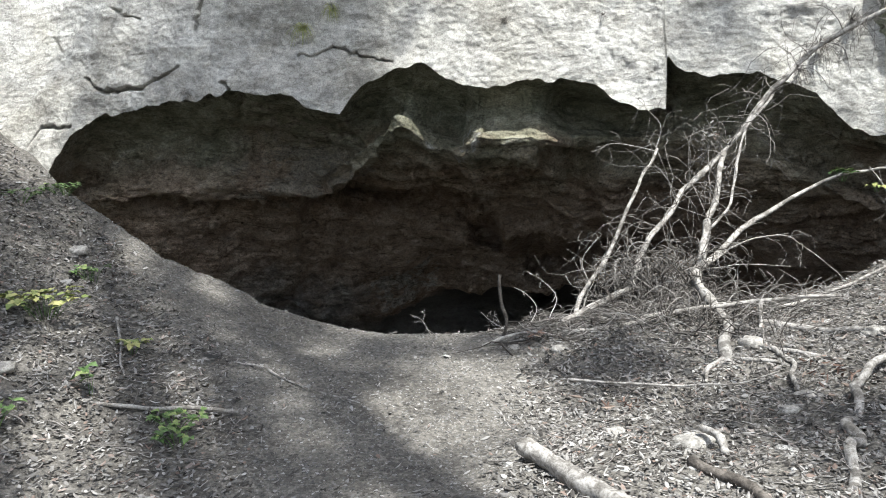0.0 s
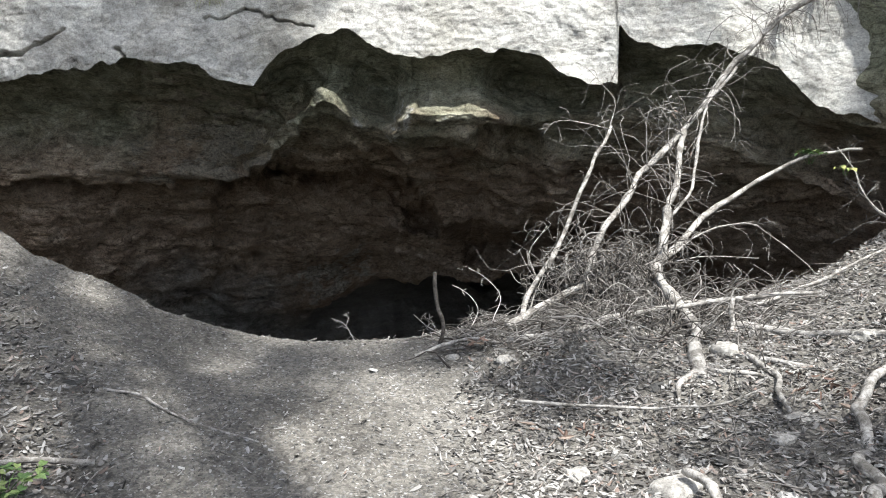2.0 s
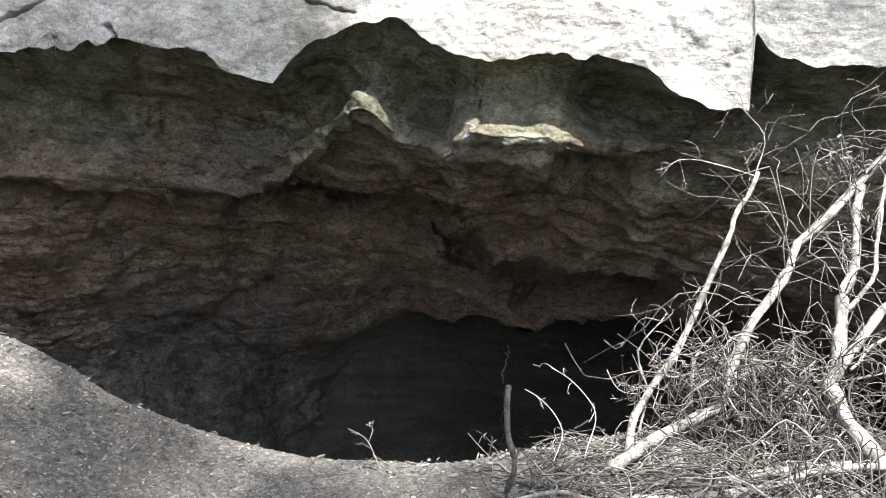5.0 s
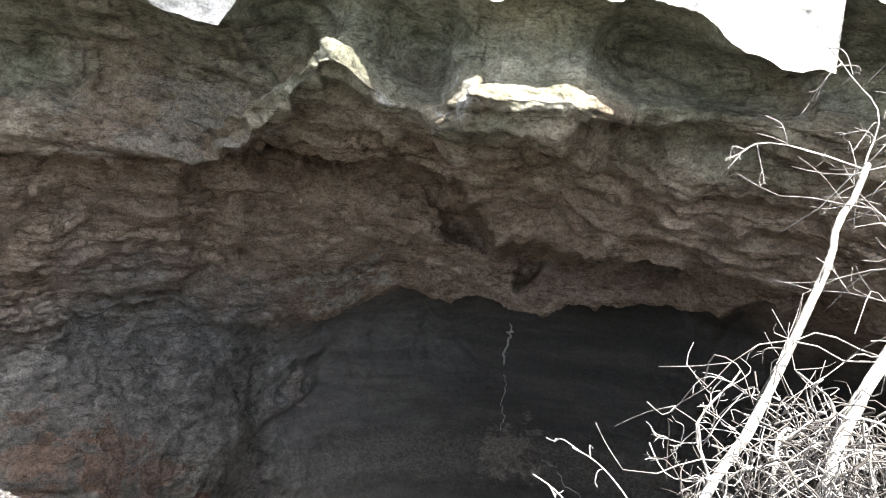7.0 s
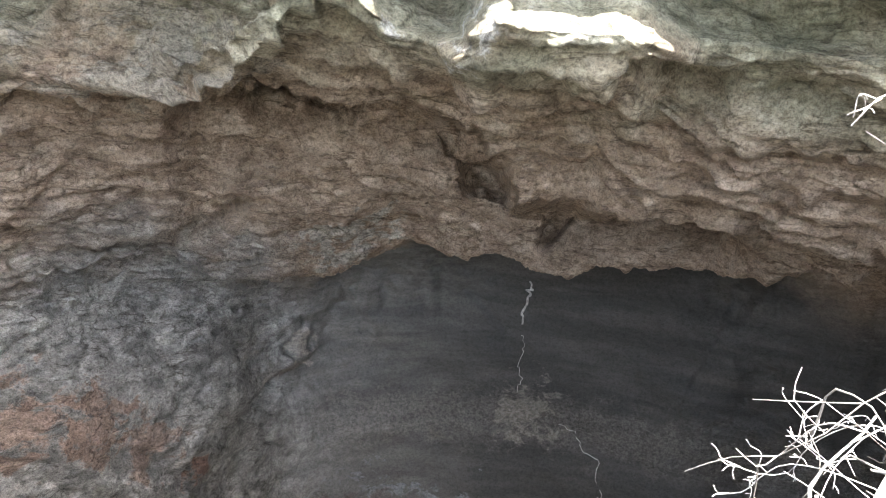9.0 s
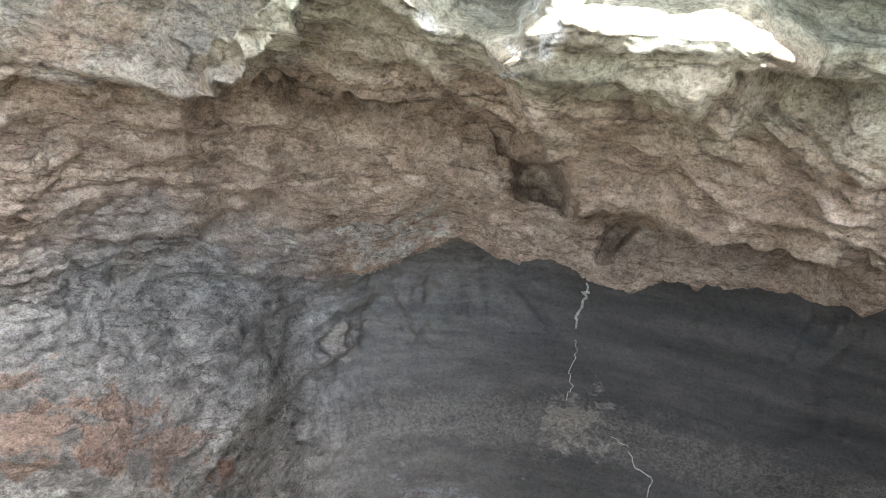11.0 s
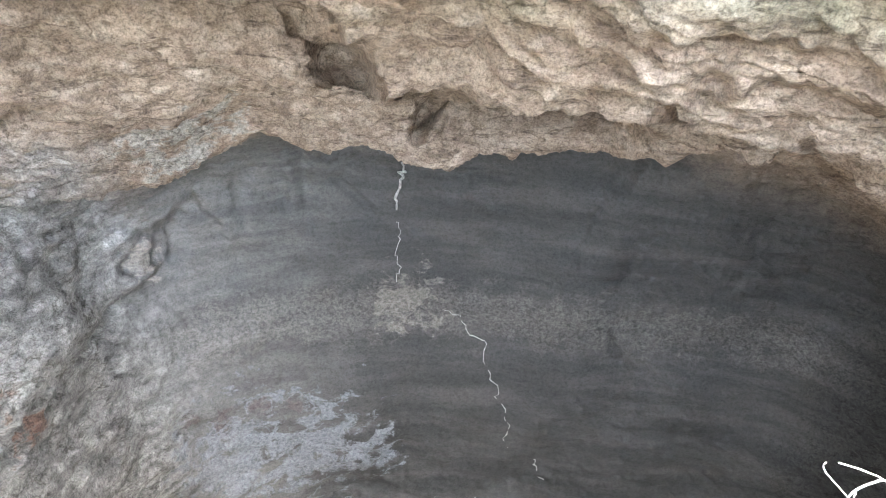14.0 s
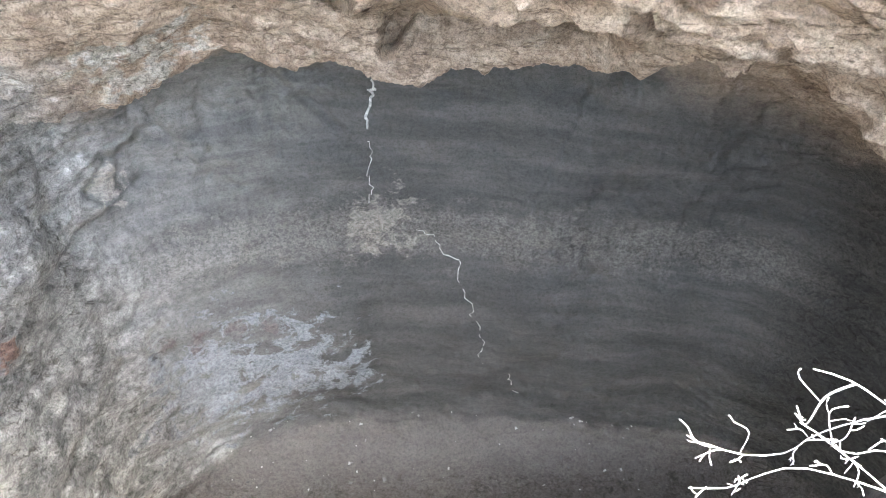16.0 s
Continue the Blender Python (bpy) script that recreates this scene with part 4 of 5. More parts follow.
boulder(2.2, 4.75, 0.06, 0.05, 0.03, 0, 5, "flat pale stone lying in the dry leaves")
boulder(-2.05, 4.05, 0.07, 0.055, 0.045, 30, 6, "grey stone on the leafy bank")
boulder(2.3, 5.85, 0.08, 0.07, 0.06, 15, 7, "angular stone beside the roots")
boulder(1.35, 6.75, 0.09, 0.06, 0.06, 50, 8, "angular stone under the brushwood")
boulder(3.1, 5.75, 0.10, 0.07, 0.05, 5, 9, "reddish flat stone on the bank")
boulder(0.95, 5.95, 0.06, 0.05, 0.04, 80, 10, "small buff stone beside the path")
boulder(0.62, 6.2, 0.05, 0.04, 0.035, 10, 11, "small buff stone at the brink")


# ---- dead wood ----
def twigs_on(s, path, rng, count, length, r0, droop=0.3, lean=(0, 0, 0)):
    """Side twigs, with a few of their own, along a limb's path."""
    for _ in range(count):
        i = rng.integers(2, len(path) - 1)
        o = path[i]
        d = rng.normal(size=3) + np.array(lean)
        d /= np.linalg.norm(d)
        n = length * rng.uniform(0.35, 1.0)
        e = o + d * n + (0, 0, -droop * n * rng.uniform(-0.3, 1))
        m = o + d * n * 0.5 + rng.normal(size=3) * 0.17 * n + (0, 0, 0.16 * n)
        tw = bend([o, m, e], 8, 0.07 * n, int(rng.integers(99)))
        s.tube(tw, np.linspace(r0 * rng.uniform(0.6, 1), 0.0018, 8), 5)
        for _ in range(rng.integers(1, 5)):
            j = rng.integers(2, 8)
            d2 = d + rng.normal(size=3) * 0.8
            d2 /= np.linalg.norm(d2)
            e2 = tw[j] + d2 * n * rng.uniform(0.15, 0.45)
            s.tube(bend([tw[j], (tw[j] + e2) / 2 + rng.normal(size=3) * 0.03 * n, e2], 5), np.linspace(r0 * 0.45, 0.0015, 5), 4)


def dead_tree():
    tree = new("dead_tree")
    tree.location = (2.1, 6.6, 0.1)
    o = np.array(tree.location)
    rng = np.random.default_rng(21)

    def limb(name, points, r0, r1, n=20, wobble=0.02, seed=1, twigs=0, length=0.4, tr=0.0036, lean=(0, 0, 0)):
        s, path = Soup(), bend(np.array(points) - o, n, wobble, seed)
        radii = 0.66 * np.linspace(r0, r1, n) * (1 + 0.22 * vnoise(np.column_stack([np.arange(n) * 0.9, np.full(n, seed * 3.3), np.zeros(n)])))
        s.tube(path, radii, 10, 0.045)
        ob = part(name, s.mesh(name), BARK, tree)
        if twigs:
            t = Soup()
            twigs_on(t, path, rng, twigs, length, tr, lean=lean)
            tagged(part("twigwork", t.mesh("twigwork"), TWIG, ob, "thin bare grey twigs"), kind="stuff")
        return ob

    limb("root", [(2.06, 5.5, -0.02), (2.08, 5.75, 0.08), (2.2, 6.1, 0.10), (2.24, 6.35, 0.14), (2.15, 6.6, 0.28), (2.12, 6.9, 0.42)], 0.062, 0.06, seed=3)
    limb("root", [(2.06, 5.62, 0.03), (2.3, 5.5, 0.04), (2.5, 5.35, 0.02)], 0.035, 0.012, 10, seed=13)
    limb("root", [(2.05, 5.6, 0.03), (1.9, 5.45, 0.02), (1.85, 5.25, -0.02)], 0.04, 0.012, 10, seed=14)
    limb("trunk", [(2.1, 6.75, 0.12), (2.15, 6.9, 0.32), (2.26, 7.15, 0.62), (2.40, 7.4, 0.95), (2.46, 7.55, 1.12), (2.54, 7.7, 1.3), (2.60, 7.8, 1.4)], 0.062, 0.034, 26, seed=4, twigs=30, length=0.5, tr=0.005)
    limb("limb", [(1.55, 6.9, 0.12), (1.66, 7.0, 0.45), (1.84, 7.15, 0.72), (2.25, 7.6, 1.12), (2.69, 7.9, 1.51), (2.99, 8.0, 1.87), (3.22, 8.0, 2.17), (3.62, 8.0, 2.47), (3.96, 7.9, 2.64), (4.4, 7.8, 2.85)], 0.045, 0.034, 44, wobble=0.03, seed=5, twigs=105, length=0.8, tr=0.005, lean=(-0.3, 0, 0.2))
    limb("limb", [(2.32, 7.25, 0.72), (2.57, 7.5, 0.98), (2.62, 7.62, 1.12), (2.72, 7.78, 1.38), (2.86, 7.95, 1.68), (3.05, 7.98, 1.92)], 0.022, 0.02, 18, seed=15, twigs=6, length=0.25)
    limb("limb", [(2.14, 6.95, 0.4), (2.4, 7.3, 0.5), (2.89, 7.7, 0.8), (3.4, 7.9, 1.05), (3.96, 8.0, 1.2), (4.15, 7.95, 1.2)], 0.048, 0.018, 24, seed=6, twigs=5, length=0.2)
    limb("limb", [(2.3, 7.1, 0.45), (2.7, 7.4, 0.62), (3.1, 7.45, 0.62), (3.35, 7.35, 0.42), (3.5, 7.3, 0.25)], 0.014, 0.005, 16, seed=8, twigs=16, length=0.35, lean=(0.4, 0, -0.7))
    limb("limb", [(2.2, 7.0, 0.42), (2.6, 7.2, 0.42), (3.0, 7.2, 0.40)], 0.010, 0.004, 12, seed=9, twigs=7, length=0.25)
    limb("limb", [(1.08, 6.7, 0.02), (1.26, 7.0, 0.31), (1.5, 7.2, 0.65), (1.62, 7.3, 0.9), (1.8, 7.55, 1.2), (1.95, 7.77, 1.45)], 0.032, 0.02, 22, seed=7, twigs=7, length=0.35)
    limb("limb", [(1.95, 7.77, 1.43), (1.75, 7.8, 1.48), (1.5, 7.8, 1.5), (1.38, 7.8, 1.4)], 0.007, 0.003, 12, seed=17, twigs=6, length=0.2)
    limb("limb", [(1.95, 7.77, 1.43), (2.0, 7.85, 1.65), (1.88, 7.95, 1.85), (1.7, 8.0, 2.0)], 0.007, 0.003, 12, seed=18, twigs=8, length=0.3)
    limb("limb", [(1.2, 6.9, 0.1), (1.25, 7.05, 0.3), (1.2, 7.1, 0.5), (1.35, 7.15, 0.7)], 0.012, 0.006, 12, seed=10, twigs=4, length=0.25)
    limb("limb", [(1.5, 7.0, 0.05), (1.55, 7.1, 0.5), (1.75, 7.2, 0.35), (1.8, 7.2, 0.15)], 0.016, 0.01, 14, seed=11, twigs=4)
    return tagged(tree, "bare grey fallen tree leaning over the pit", "tree")


dead_tree()


BRUSH = scatter_material("mixed dry twigs", [(0.1, (0.052, 0.045, 0.039)), (0.45, (0.125, 0.114, 0.102)), (0.8, (0.25, 0.236, 0.218)), (0.97, (0.39, 0.37, 0.345))])

BRUSH_ONE = BRUSH.copy()
BRUSH_ONE.name = "single dry twigs"
nt = BRUSH_ONE.node_tree
which = nt.nodes.new("ShaderNodeObjectInfo")
for node in nt.nodes:
    if node.bl_idname == "ShaderNodeNewGeometry":
        target = node.outputs["Random Per Island"].links[0].to_socket
        nt.links.new(which.outputs["Random"], target)


def brush():
    rng = np.random.default_rng(33)
    heap_ob = new("brushwood")
    heap_ob.location = (1.8, 6.6, 0.0)
    o = np.array(heap_ob.location)
    s, single = Soup(), 0
    for _ in range(620):                                   # a mat of twigs along the brink
        x = rng.uniform(0.6, 2.9)
        y = 6.45 + 0.25 * rng.normal() + 0.08 * abs(x - 1.8)
        a, n = rng.normal(0.15, 0.9), rng.uniform(0.15, 0.55)
        d = np.array((math.cos(a), math.sin(a) * 0.7)) * n * rng.choice([-1, 1])
        xy = np.array([(x, y), (x + d[0] * 0.5, y + d[1] * 0.5 + rng.normal() * 0.08), (x + d[0], y + d[1])])
        g = ground_z(xy[:, 0], np.minimum(xy[:, 1], 6.85), False)
        heap = 0.22 * math.exp(-((x - 1.95) / 0.6) ** 2)
        z = g + np.array((0.015, rng.uniform(0.02, 0.07) + heap * rng.uniform(0.2, 1), rng.uniform(0.01, 0.09) + heap * rng.uniform(0, 1.0)))
        w = 0.0022 + 0.0065 * rng.uniform() ** 2.5
        path = bend(np.column_stack([xy, z]), 9, 0.06, int(rng.integers(99))) - o
        one = Soup() if w > 0.0052 and single < 140 else s
        one.tube(path, np.linspace(w, 0.0016, 9), 5)
        if one is not s:
            single += 1
            part("twig", one.mesh("twig"), BRUSH_ONE, heap_ob)
    for _ in range(900):                                  # the nest of curled twigs round the limbs
        c = np.array((1.85, 7.0, 0.30)) + rng.normal(size=3) * (0.27, 0.16, 0.16)
        d = rng.normal(size=3) * (0.6, 0.5, 1.0)
        d /= np.linalg.norm(d)
        n = rng.uniform(0.10, 0.27)
        side = np.cross(d, rng.normal(size=3))
        pts = [c - d * n * 0.5, c - d * n * 0.2 + side * 0.42 * n, c + d * n * 0.25 + side * 0.36 * n, c + d * n * 0.5 + (0, 0, -0.2 * n)]
        pts = [p if p[2] > 0.06 else p * (1, 1, 0) + (0, 0, 0.06) for p in pts]
        w = 0.0022 + 0.0052 * rng.uniform() ** 2.2
        path = bend(pts, 9, 0.03, int(rng.integers(99))) - o
        one = Soup() if w > 0.005 and single < 290 else s
        one.tube(path, np.linspace(w, 0.0016, 9), 5)
        if one is not s:
            single += 1
            part("twig", one.mesh("twig"), BRUSH_ONE, heap_ob)
    tagged(part("twigwork", s.mesh("twigwork"), BRUSH, heap_ob), kind="stuff")
    tagged(heap_ob, "tangled heap of dry grey twigs at the brink of the pit", "brushwood")


brush()


def branch(name, points, r0, r1, label, category="branch", mat=None, n=18, wobble=0.02, seed=1, twigs=0, length=0.2, rough=0.04, tr=0.004, knots=0.12, lean=(0, 0, 0)):
    """A loose piece of wood that rests on the ground."""
    o = np.array(points[0], dtype=float)
    ob = new(name)
    ob.location = o
    s, path = Soup(), bend(np.array(points) - o, n, wobble, seed)
    s.tube(path, np.linspace(r0, r1, n) * (1 + knots * vnoise(np.column_stack([np.arange(n) * 0.8, np.full(n, seed * 2.7), np.zeros(n)]))), 10, rough)
    part("stem", s.mesh("stem"), mat or BARK, ob)
    if twigs:
        t = Soup()
        twigs_on(t, path, np.random.default_rng(seed), twigs, length, tr, 0.1, lean)
        tagged(part("twigwork", t.mesh("twigwork"), mat or TWIG, ob), kind="stuff")
    return tagged(ob, label, category)


DARKWOOD = bark_material("dark damp wood", (0.17, 0.15, 0.13), (0.08, 0.07, 0.06))
branch("log", [(0.72, 4.06, 0.02), (0.95, 3.7, 0.03), (1.2, 3.3, 0.03), (1.5, 2.8, 0.04)], 0.046, 0.058, "broken grey log lying beside the path", "log", n=40, wobble=0.015, seed=31, rough=0.09, knots=0.14)
branch("branch", [(3.3, 5.6, 0.22), (2.95, 5.25, 0.17), (2.72, 5.0, 0.13), (2.58, 4.86, 0.10), (2.52, 4.6, 0.05), (2.36, 4.3, 0.04), (2.2, 3.9, 0.04), (2.1, 3.5, 0.03)], 0.020, 0.030, "gnarled bare grey branch on the leafy slope", n=44, seed=32, wobble=0.05, twigs=6, length=0.25, rough=0.07)
branch("stake", [(0.53, 6.45, -0.05), (0.535, 6.44, 0.12), (0.51, 6.42, 0.32), (0.52, 6.41, 0.50)], 0.013, 0.014, "short upright broken stick at the brink", "stick", mat=DARKWOOD, seed=33)
branch("stick", [(2.42, 6.15, 0.02), (2.47, 6.25, 0.14), (2.52, 6.33, 0.28)], 0.018, 0.015, "pale broken stick standing in the litter", "stick", seed=34)
branch("branch", [(2.35, 6.05, 0.06), (2.4, 5.8, 0.06), (2.45, 5.5, 0.07), (2.36, 5.2, 0.04), (2.3, 4.95, 0.03)], 0.024, 0.012, "forked dead branch among dry leaves", seed=35, twigs=6, length=0.5)
branch("branch", [(2.42, 5.7, 0.07), (2.7, 5.5, 0.09), (3.0, 5.25, 0.10), (3.2, 5.0, 0.12)], 0.018, 0.008, "forked dead branch among dry leaves", seed=36, twigs=4, length=0.3)
branch("branch", [(1.0, 5.3, -0.02), (1.5, 5.15, 0.0), (2.0, 5.05, 0.03), (2.3, 5.2, 0.06)], 0.010, 0.005, "thin forked twig among dry leaves", seed=37, twigs=5, length=0.3)
branch("branch", [(0.35, 6.2, -0.03), (0.55, 6.25, 0.02), (0.75, 6.3, 0.04), (0.95, 6.25, 0.03)], 0.014, 0.009, "short dead branch at the end of the path", seed=38)
branch("branch", [(-0.92, 4.41, 0.06), (-1.15, 4.3, 0.11), (-1.5, 4.15, 0.17), (-1.9, 4.05, 0.26)], 0.013, 0.010, "fallen branch on the leafy bank", seed=39)
branch("branch", [(-1.22, 5.17, 0.13), (-0.95, 5.05, 0.09), (-0.6, 4.85, 0.03), (-0.27, 4.7, 0.0)], 0.008, 0.004, "thin forked twig across the path", seed=40, twigs=2, length=0.25)
branch("branch", [(-2.05, 5.15, 0.44), (-1.85, 4.85, 0.33), (-1.65, 4.5, 0.24)], 0.010, 0.006, "thin pale stick on the leafy bank", seed=41)
branch("branch", [(1.5, 3.95, 0.0), (1.65, 3.7, 0.03), (1.75, 3.4, 0.03)], 0.028, 0.022, "dark damp stick in the litter", "stick", mat=DARKWOOD, seed=42)
branch("branch", [(1.62, 4.35, 0.03), (1.68, 4.2, 0.03), (1.66, 4.05, 0.03)], 0.02, 0.022, "short dead branch beside a flat stone", seed=43)
branch("branch", [(1.0, 6.55, 0.08), (1.25, 6.75, 0.14), (1.45, 6.85, 0.22), (1.6, 6.9, 0.26)], 0.032, 0.028, "thick dead branch under the brushwood", seed=44)
branch("branch", [(1.0, 6.25, 0.04), (1.5, 6.3, 0.1), (2.0, 6.4, 0.2), (2.5, 6.45, 0.26), (3.1, 6.4, 0.3)], 0.022, 0.012, "long dead branch across the brushwood", seed=45, twigs=14, length=0.4)
branch("branch", [(1.4, 6.4, 0.06), (1.9, 6.5, 0.16), (2.3, 6.6, 0.2), (2.9, 6.75, 0.22)], 0.026, 0.016, "long dead branch across the brushwood", seed=46, twigs=10, length=0.4)
branch("branch", [(2.5, 6.3, 0.1), (2.7, 6.15, 0.12), (2.95, 5.9, 0.16), (3.25, 5.6, 0.24)], 0.030, 0.02, "crooked dead branch on the bank", seed=47, twigs=5, length=0.3)
branch("branch", [(2.7, 6.6, 0.16), (3.1, 6.7, 0.26), (3.5, 6.8, 0.4), (3.9, 6.9, 0.56)], 0.016, 0.008, "long thin branch along the brink", seed=48, twigs=12, length=0.35)
BUDDED = bark_material("pale budding twigs", (0.50, 0.48, 0.45), (0.32, 0.30, 0.28))
REACHING = [[(2.05, 7.1, 0.12), (1.636, 7.678, 0.363), (1.582, 7.764, 0.373), (1.470, 7.829, 0.421), (1.421, 7.872, 0.412)],
            [(1.514, 7.807, 0.408), (1.484, 7.840, 0.342), (1.479, 7.872, 0.213), (1.461, 7.894, 0.250)],
            [(2.05, 7.08, 0.10), (1.640, 7.699, 0.389), (1.596, 7.764, 0.342), (1.547, 7.807, 0.272), (1.514, 7.851, 0.175), (1.497, 7.894, 0.057), (1.395, 7.937, 0.008), (1.282, 7.980, 0.015)],
            [(2.05, 7.05, 0.08), (1.699, 7.678, 0.236), (1.632, 7.743, 0.228), (1.571, 7.786, 0.183), (1.512, 7.818, 0.215), (1.458, 7.851, 0.238)],
            [(2.02, 7.0, 0.08), (1.621, 7.570, 0.232), (1.491, 7.678, 0.211), (1.406, 7.764, 0.160), (1.362, 7.807, 0.072), (1.328, 7.851, -0.020), (1.240, 7.915, -0.095)],
            [(2.0, 7.0, 0.06), (1.583, 7.656, 0.203), (1.485, 7.743, 0.251), (1.441, 7.786, 0.268)]]
for k, pts in enumerate(REACHING):
    branch("twig", pts, 0.0034, 0.0018, "pale budding twig reaching over the pit", "twig", mat=BUDDED, n=26, wobble=0.012, seed=50 + k, twigs=(8, 2, 12, 6, 12, 5)[k], length=0.13, tr=0.0019, lean=(-0.9, 0.2, 0.3))
for k, pts in enumerate(([(0.75, 6.6, 0.03), (0.8, 6.8, 0.12), (0.7, 6.95, 0.22), (0.6, 7.0, 0.27)], [(0.9, 6.65, 0.05), (0.95, 6.9, 0.22), (0.8, 7.0, 0.36), (0.72, 7.0, 0.4)],
                         [(0.55, 6.55, -0.02), (0.4, 6.7, 0.05), (0.33, 6.75, 0.1)], [(-0.1, 6.62, -0.06), (-0.22, 6.72, 0.05), (-0.3, 6.75, 0.08)])):
    branch("twig", pts, 0.0032, 0.002, "thin budding twig at the brink of the pit", "twig", mat=BUDDED, n=18, wobble=0.02, seed=57 + k, twigs=5, length=0.14, tr=0.0018, lean=(-0.5, 0, 0.2))


# ---- green plants ----
def plant(x, y, height, spread, count, leaf, seed, label, z=None, pale=False):
    rng = np.random.default_rng(seed)
    z = float(ground_z(np.array([x]), np.array([y]))[0]) if z is None else z
    ob = new("seedling")
    ob.location = (x, y, z)
    s, f = Soup(), Soup()
    for _ in range(count):
        a, rr = rng.uniform(0, 2 * np.pi), spread * math.sqrt(rng.uniform())
        tip = np.array((math.cos(a) * rr, math.sin(a) * rr, height * rng.uniform(0.6, 1.1)))
        s.tube(bend([(tip[0] * 0.3, tip[1] * 0.3, -0.01), tip * (0.6, 0.6, 0.6), tip], 5), np.linspace(0.0025, 0.0012, 5), 4)
        for _ in range(3):
            b = rng.uniform(0, 2 * np.pi)
            u = np.array((math.cos(b), math.sin(b), rng.uniform(-0.3, 0.2)))
            w = np.array((-math.sin(b), math.cos(b), rng.uniform(-0.3, 0.3)))
            q = leaf * rng.uniform(0.6, 1.1)
            c = tip
            rib = [c, c + u * q * 0.5 + (0, 0, 0.06 * q), c + u * q + (0, 0, -0.1 * q)]
            up = np.array((0, 0, 0.10 * q))
            f.add([rib[0], rib[1], rib[2], rib[0] + u * q * 0.3 + w * q * 0.32 + up, rib[1] + u * q * 0.2 + w * q * 0.28 + up, rib[0] + u * q * 0.3 - w * q * 0.32 + up, rib[1] + u * q * 0.2 - w * q * 0.28 + up],
                  [(0, 1, 4, 3), (1, 2, 4), (0, 5, 6, 1), (1, 6, 2)])
    tagged(part("stem", s.mesh("stem"), GREEN, ob), kind="stuff")
    tagged(part("foliage", f.mesh("foliage", False), YELLOW if pale else GREEN, ob), kind="stuff")
    return tagged(ob, label, "plant", "seedlings on the bank")


YELLOW = scatter_material("pale young leaves", [(0.1, (0.22, 0.28, 0.09)), (0.6, (0.36, 0.38, 0.14)), (0.95, (0.48, 0.46, 0.2))], 0.5)
plant(-3.5, 6.9, 0.10, 0.22, 24, 0.055, 61, "low green seedlings on the bank")
plant(-3.5, 6.3, 0.10, 0.2, 16, 0.055, 62, "low green seedlings on the bank")
plant(-2.55, 5.7, 0.12, 0.13, 14, 0.055, 63, "small green plant on the leafy bank")
plant(-2.35, 4.85, 0.16, 0.26, 26, 0.085, 64, "pale yellow-green seedlings in dry leaves", pale=True)
plant(-1.78, 4.85, 0.09, 0.09, 6, 0.07, 65, "pale yellow-green seedlings in dry leaves", pale=True)
plant(-1.66, 4.2, 0.17, 0.04, 3, 0.10, 66, "single green seedling on thin stems")
plant(-1.15, 4.12, 0.09, 0.17, 20, 0.052, 67, "low green plant beside the path")
plant(-1.75, 3.55, 0.12, 0.16, 16, 0.055, 68, "low green seedlings on the bank")
plant(-1.05, 3.95, 0.08, 0.10, 8, 0.06, 69, "low green plant beside the path")
plant(3.72, 7.98, 0.10, 0.09, 6, 0.09, 71, "fresh green leaves sprouting from a bare branch", z=1.10)
plant(4.0, 7.9, 0.06, 0.08, 5, 0.08, 72, "pale green leaves sprouting from a bare branch", z=1.0, pale=True)
branch("branch", [(4.25, 7.4, 0.55), (4.1, 7.7, 0.8), (4.05, 7.9, 1.05), (3.95, 8.0, 1.22)], 0.009, 0.005, "thin leafy branch on the bank", seed=73, twigs=16, length=0.4)


def tuft(x, z, count, length, seed, label, mat, y=None):
    rng = np.random.default_rng(seed)
    y = float(cliff_y(np.array([x]))[0]) + (z - 2.2) * 0.2 - 0.02 if y is None else y
    ob = new("grass_tuft")
    ob.location = (x, y, z)
    s = Soup()
    for _ in range(count):
        d = np.array((rng.normal() * 0.6, -abs(rng.normal()) * 0.6 - 0.2, rng.normal() * 0.5))
        d *= length * rng.uniform(0.5, 1) / np.linalg.norm(d)
        s.tube(bend([(0, 0.06, 0), d * 0.6, d + (0, 0, -0.5 * length)], 5), np.linspace(0.003, 0.001, 5), 4)
    tagged(part("grass", s.mesh("grass"), mat, ob), kind="stuff")
    return tagged(ob, label, "grass", "tufts on the cliff")


tuft(-1.9, 2.98, 60, 0.22, 81, "dry yellowish grass tuft in a crack of the cliff", YELLOW)
tuft(-1.55, 3.2, 40, 0.18, 82, "dry yellowish grass tuft in a crack of the cliff", YELLOW)
tuft(0.5, 2.96, 26, 0.10, 83, "small dark withered tuft on the cliff", DARKWOOD)
tuft(1.6, 2.95, 16, 0.09, 84, "small dark withered tuft on the cliff", DARKWOOD)
tuft(-3.45, 2.28, 40, 0.16, 85, "hanging dry roots at the edge of the mouth", BARK)


tuft(3.75, 2.45, 60, 0.24, 86, "mass of thin dark roots hanging from the cliff", DARKWOOD)
tuft(3.55, 2.2, 45, 0.2, 87, "mass of thin dark roots hanging from the cliff", TWIG)
tuft(4.05, 2.7, 45, 0.24, 88, "mass of thin dark roots hanging from the cliff", TWIG)


def withered(x, y, z, count, spread, size, seed, label, mat):
    """A clump of curled dead leaves caught on a twig or on the ground."""
    rng = np.random.default_rng(seed)
    p = rng.normal(size=(count, 3)) * spread + (x, y, z)
    w = rng.uniform(0.5, 1, count) * size
    ob = scatter("withered_leaves", p, np.column_stack([w, w * 0.6, w * 1.2]), LEAF_V, LEAF_F, turned(rng, count, 1.0), 0.2, mat, label, "dead leaves")
    return ob


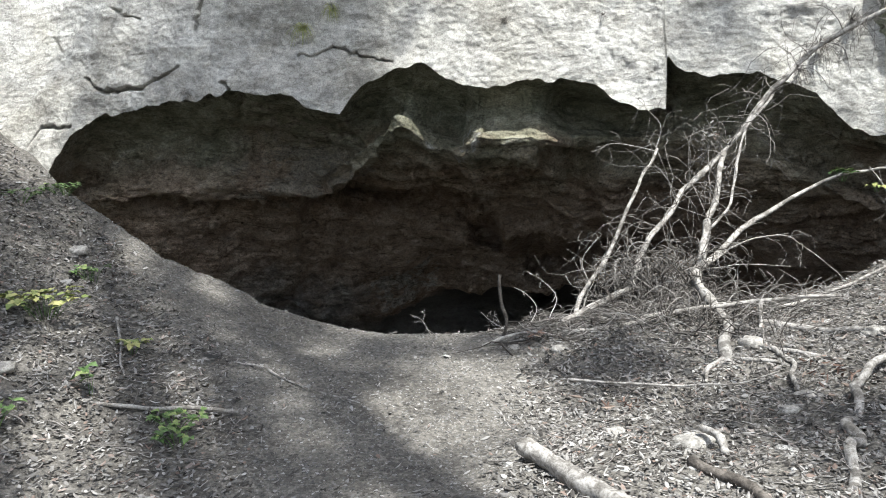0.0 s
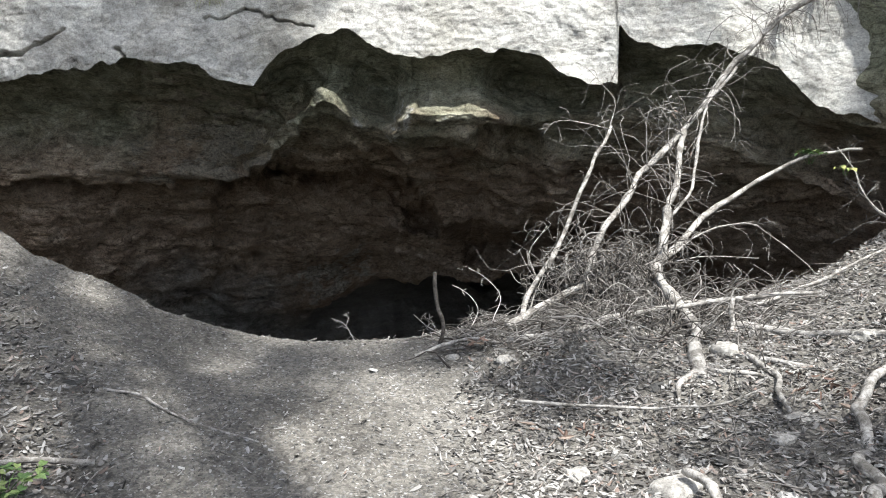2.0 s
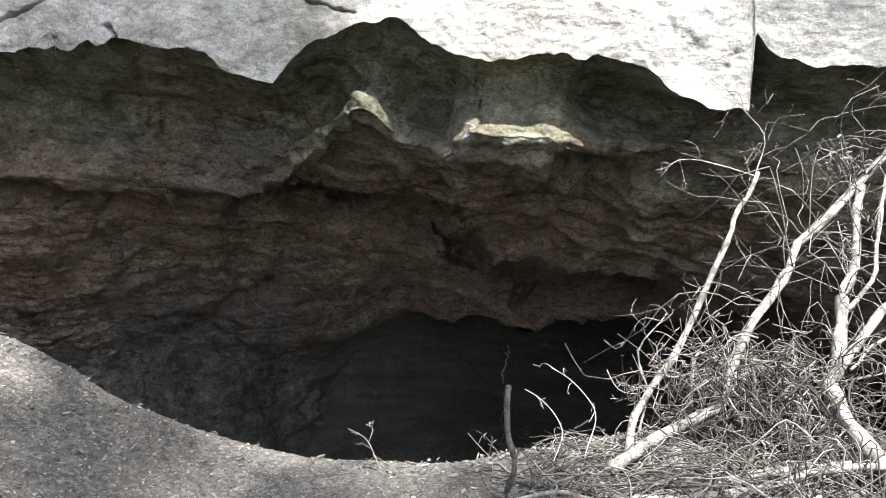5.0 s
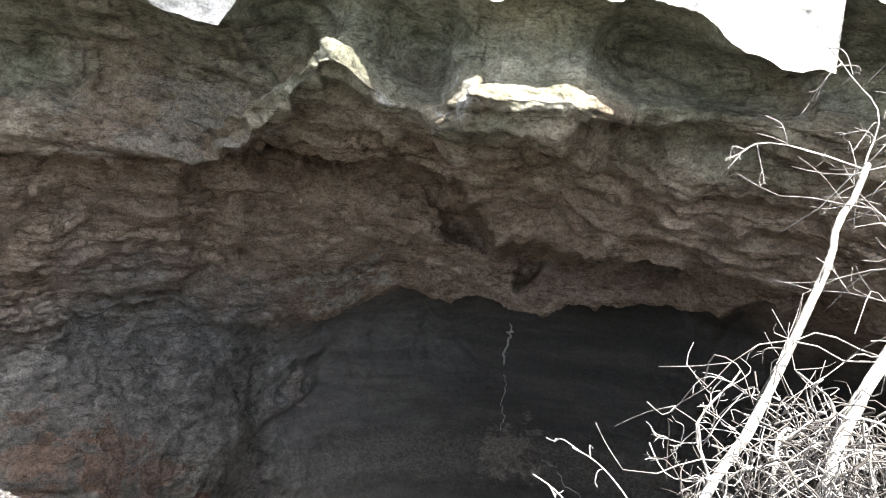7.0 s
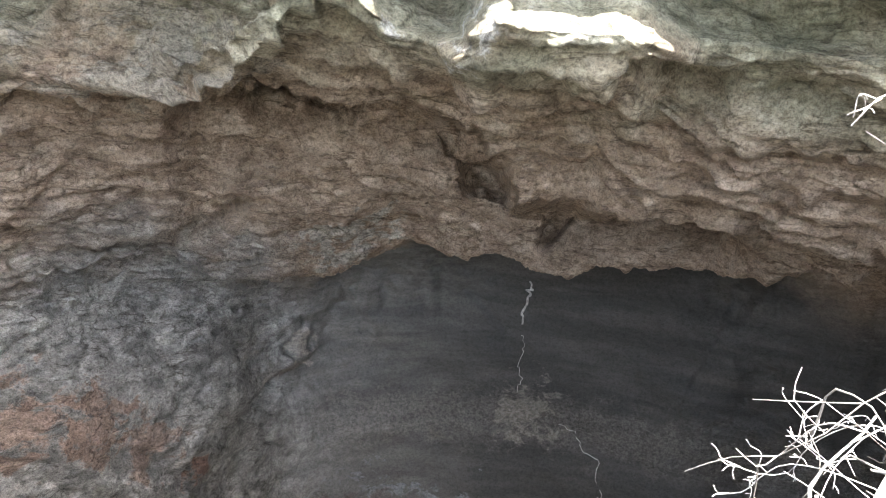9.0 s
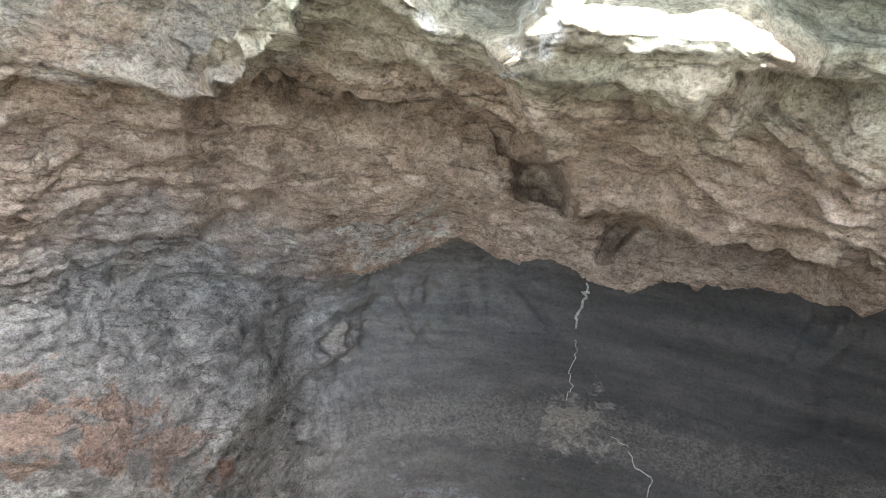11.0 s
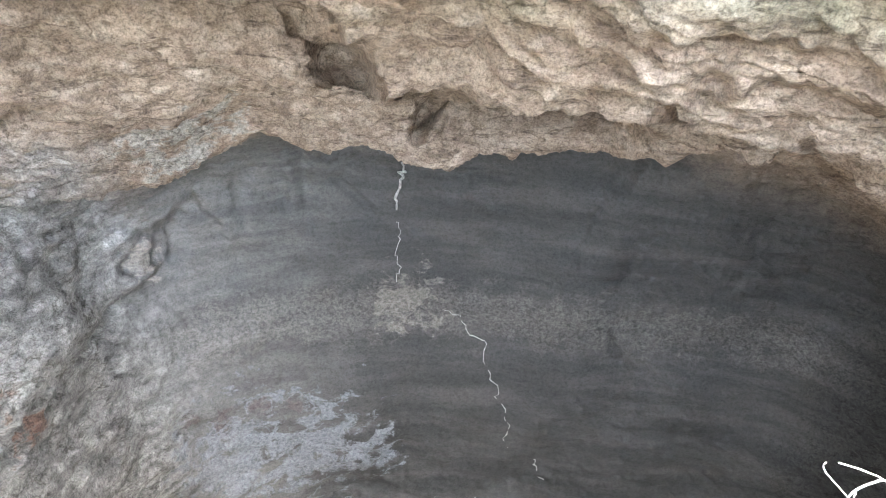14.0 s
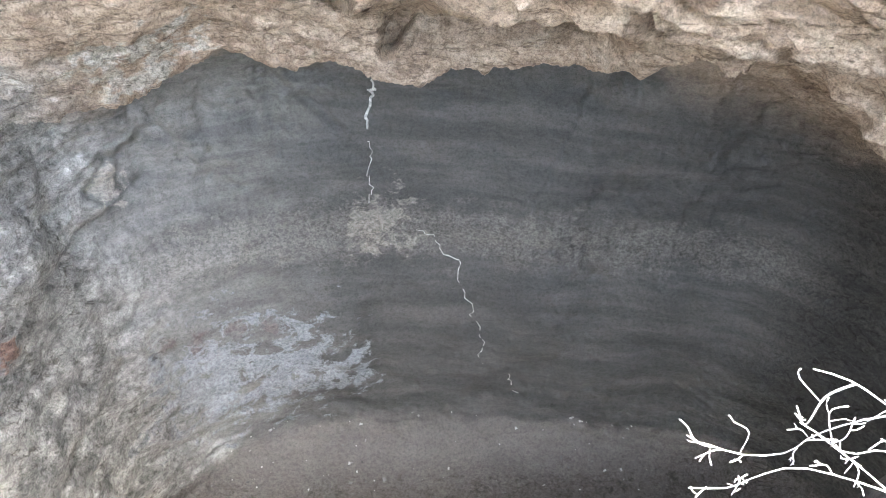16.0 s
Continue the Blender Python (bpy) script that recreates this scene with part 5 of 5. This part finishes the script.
RUST = scatter_material("rust brown dead leaves", [(0.1, (0.13, 0.085, 0.065)), (0.6, (0.22, 0.15, 0.12)), (0.95, (0.34, 0.27, 0.22))])
withered(2.6, 7.85, 1.15, 40, (0.06, 0.05, 0.09), 0.035, 91, "curled pale dead leaves caught on the bare limb", LEAVES)
withered(2.5, 7.9, 1.55, 50, (0.12, 0.06, 0.07), 0.035, 92, "curled pale dead leaves caught on the twigs", LEAVES)
withered(0.78, 6.22, 0.04, 9, (0.04, 0.03, 0.02), 0.05, 93, "crumpled rust-brown leaves at the brink", RUST)
withered(2.6, 5.15, 0.08, 32, (0.16, 0.14, 0.015), 0.045, 94, "rust-brown dead leaves on the litter", RUST)
withered(1.3, 5.0, -0.08, 14, (0.10, 0.10, 0.01), 0.04, 95, "rust-brown dead leaves on the litter", RUST)


# ---- pale mineral veins on the far wall ----
def vein(points, r, label):
    me = cave.data
    v = np.empty(len(me.vertices) * 3)
    me.vertices.foreach_get("co", v)
    v = v.reshape(-1, 3)
    v = v[v[:, 1] > 13]
    path = bend(points, 40, 0.04, 3)
    near = np.array([v[np.argmin(((v - p) ** 2).sum(axis=1))] for p in path])
    near = near + (np.array((0.3, 6.6, 1.6)) - near) / np.linalg.norm(np.array((0.3, 6.6, 1.6)) - near, axis=1)[:, None] * 0.012
    s = Soup()
    s.tube(near, r * (1 + 0.25 * vnoise(np.column_stack([np.arange(40) * 0.7, np.zeros(40), np.zeros(40)]))), 5)
    part("mineral_vein", s.mesh("mineral_vein"), LIME, cave, label)


LIME = bark_material("white lime crust", (0.62, 0.60, 0.55), (0.42, 0.40, 0.37))
vein([(1.45, 15.9, -4.3), (2.02, 15.9, -4.9), (2.25, 15.9, -5.5), (2.54, 15.9, -6.15), (2.63, 15.95, -6.6)], 0.0065, "thin white mineral vein")
vein([(2.95, 15.9, -6.85), (3.1, 15.95, -7.1), (3.28, 15.7, -7.3)], 0.007, "thin white mineral vein")
vein([(0.68, 15.95, -2.9), (0.72, 15.9, -3.3), (0.72, 15.9, -3.9)], 0.005, "thin white mineral vein")
vein([(0.62, 15.9, -2.05), (0.66, 15.95, -2.3), (0.70, 15.9, -2.75)], 0.018, "white lime drip")
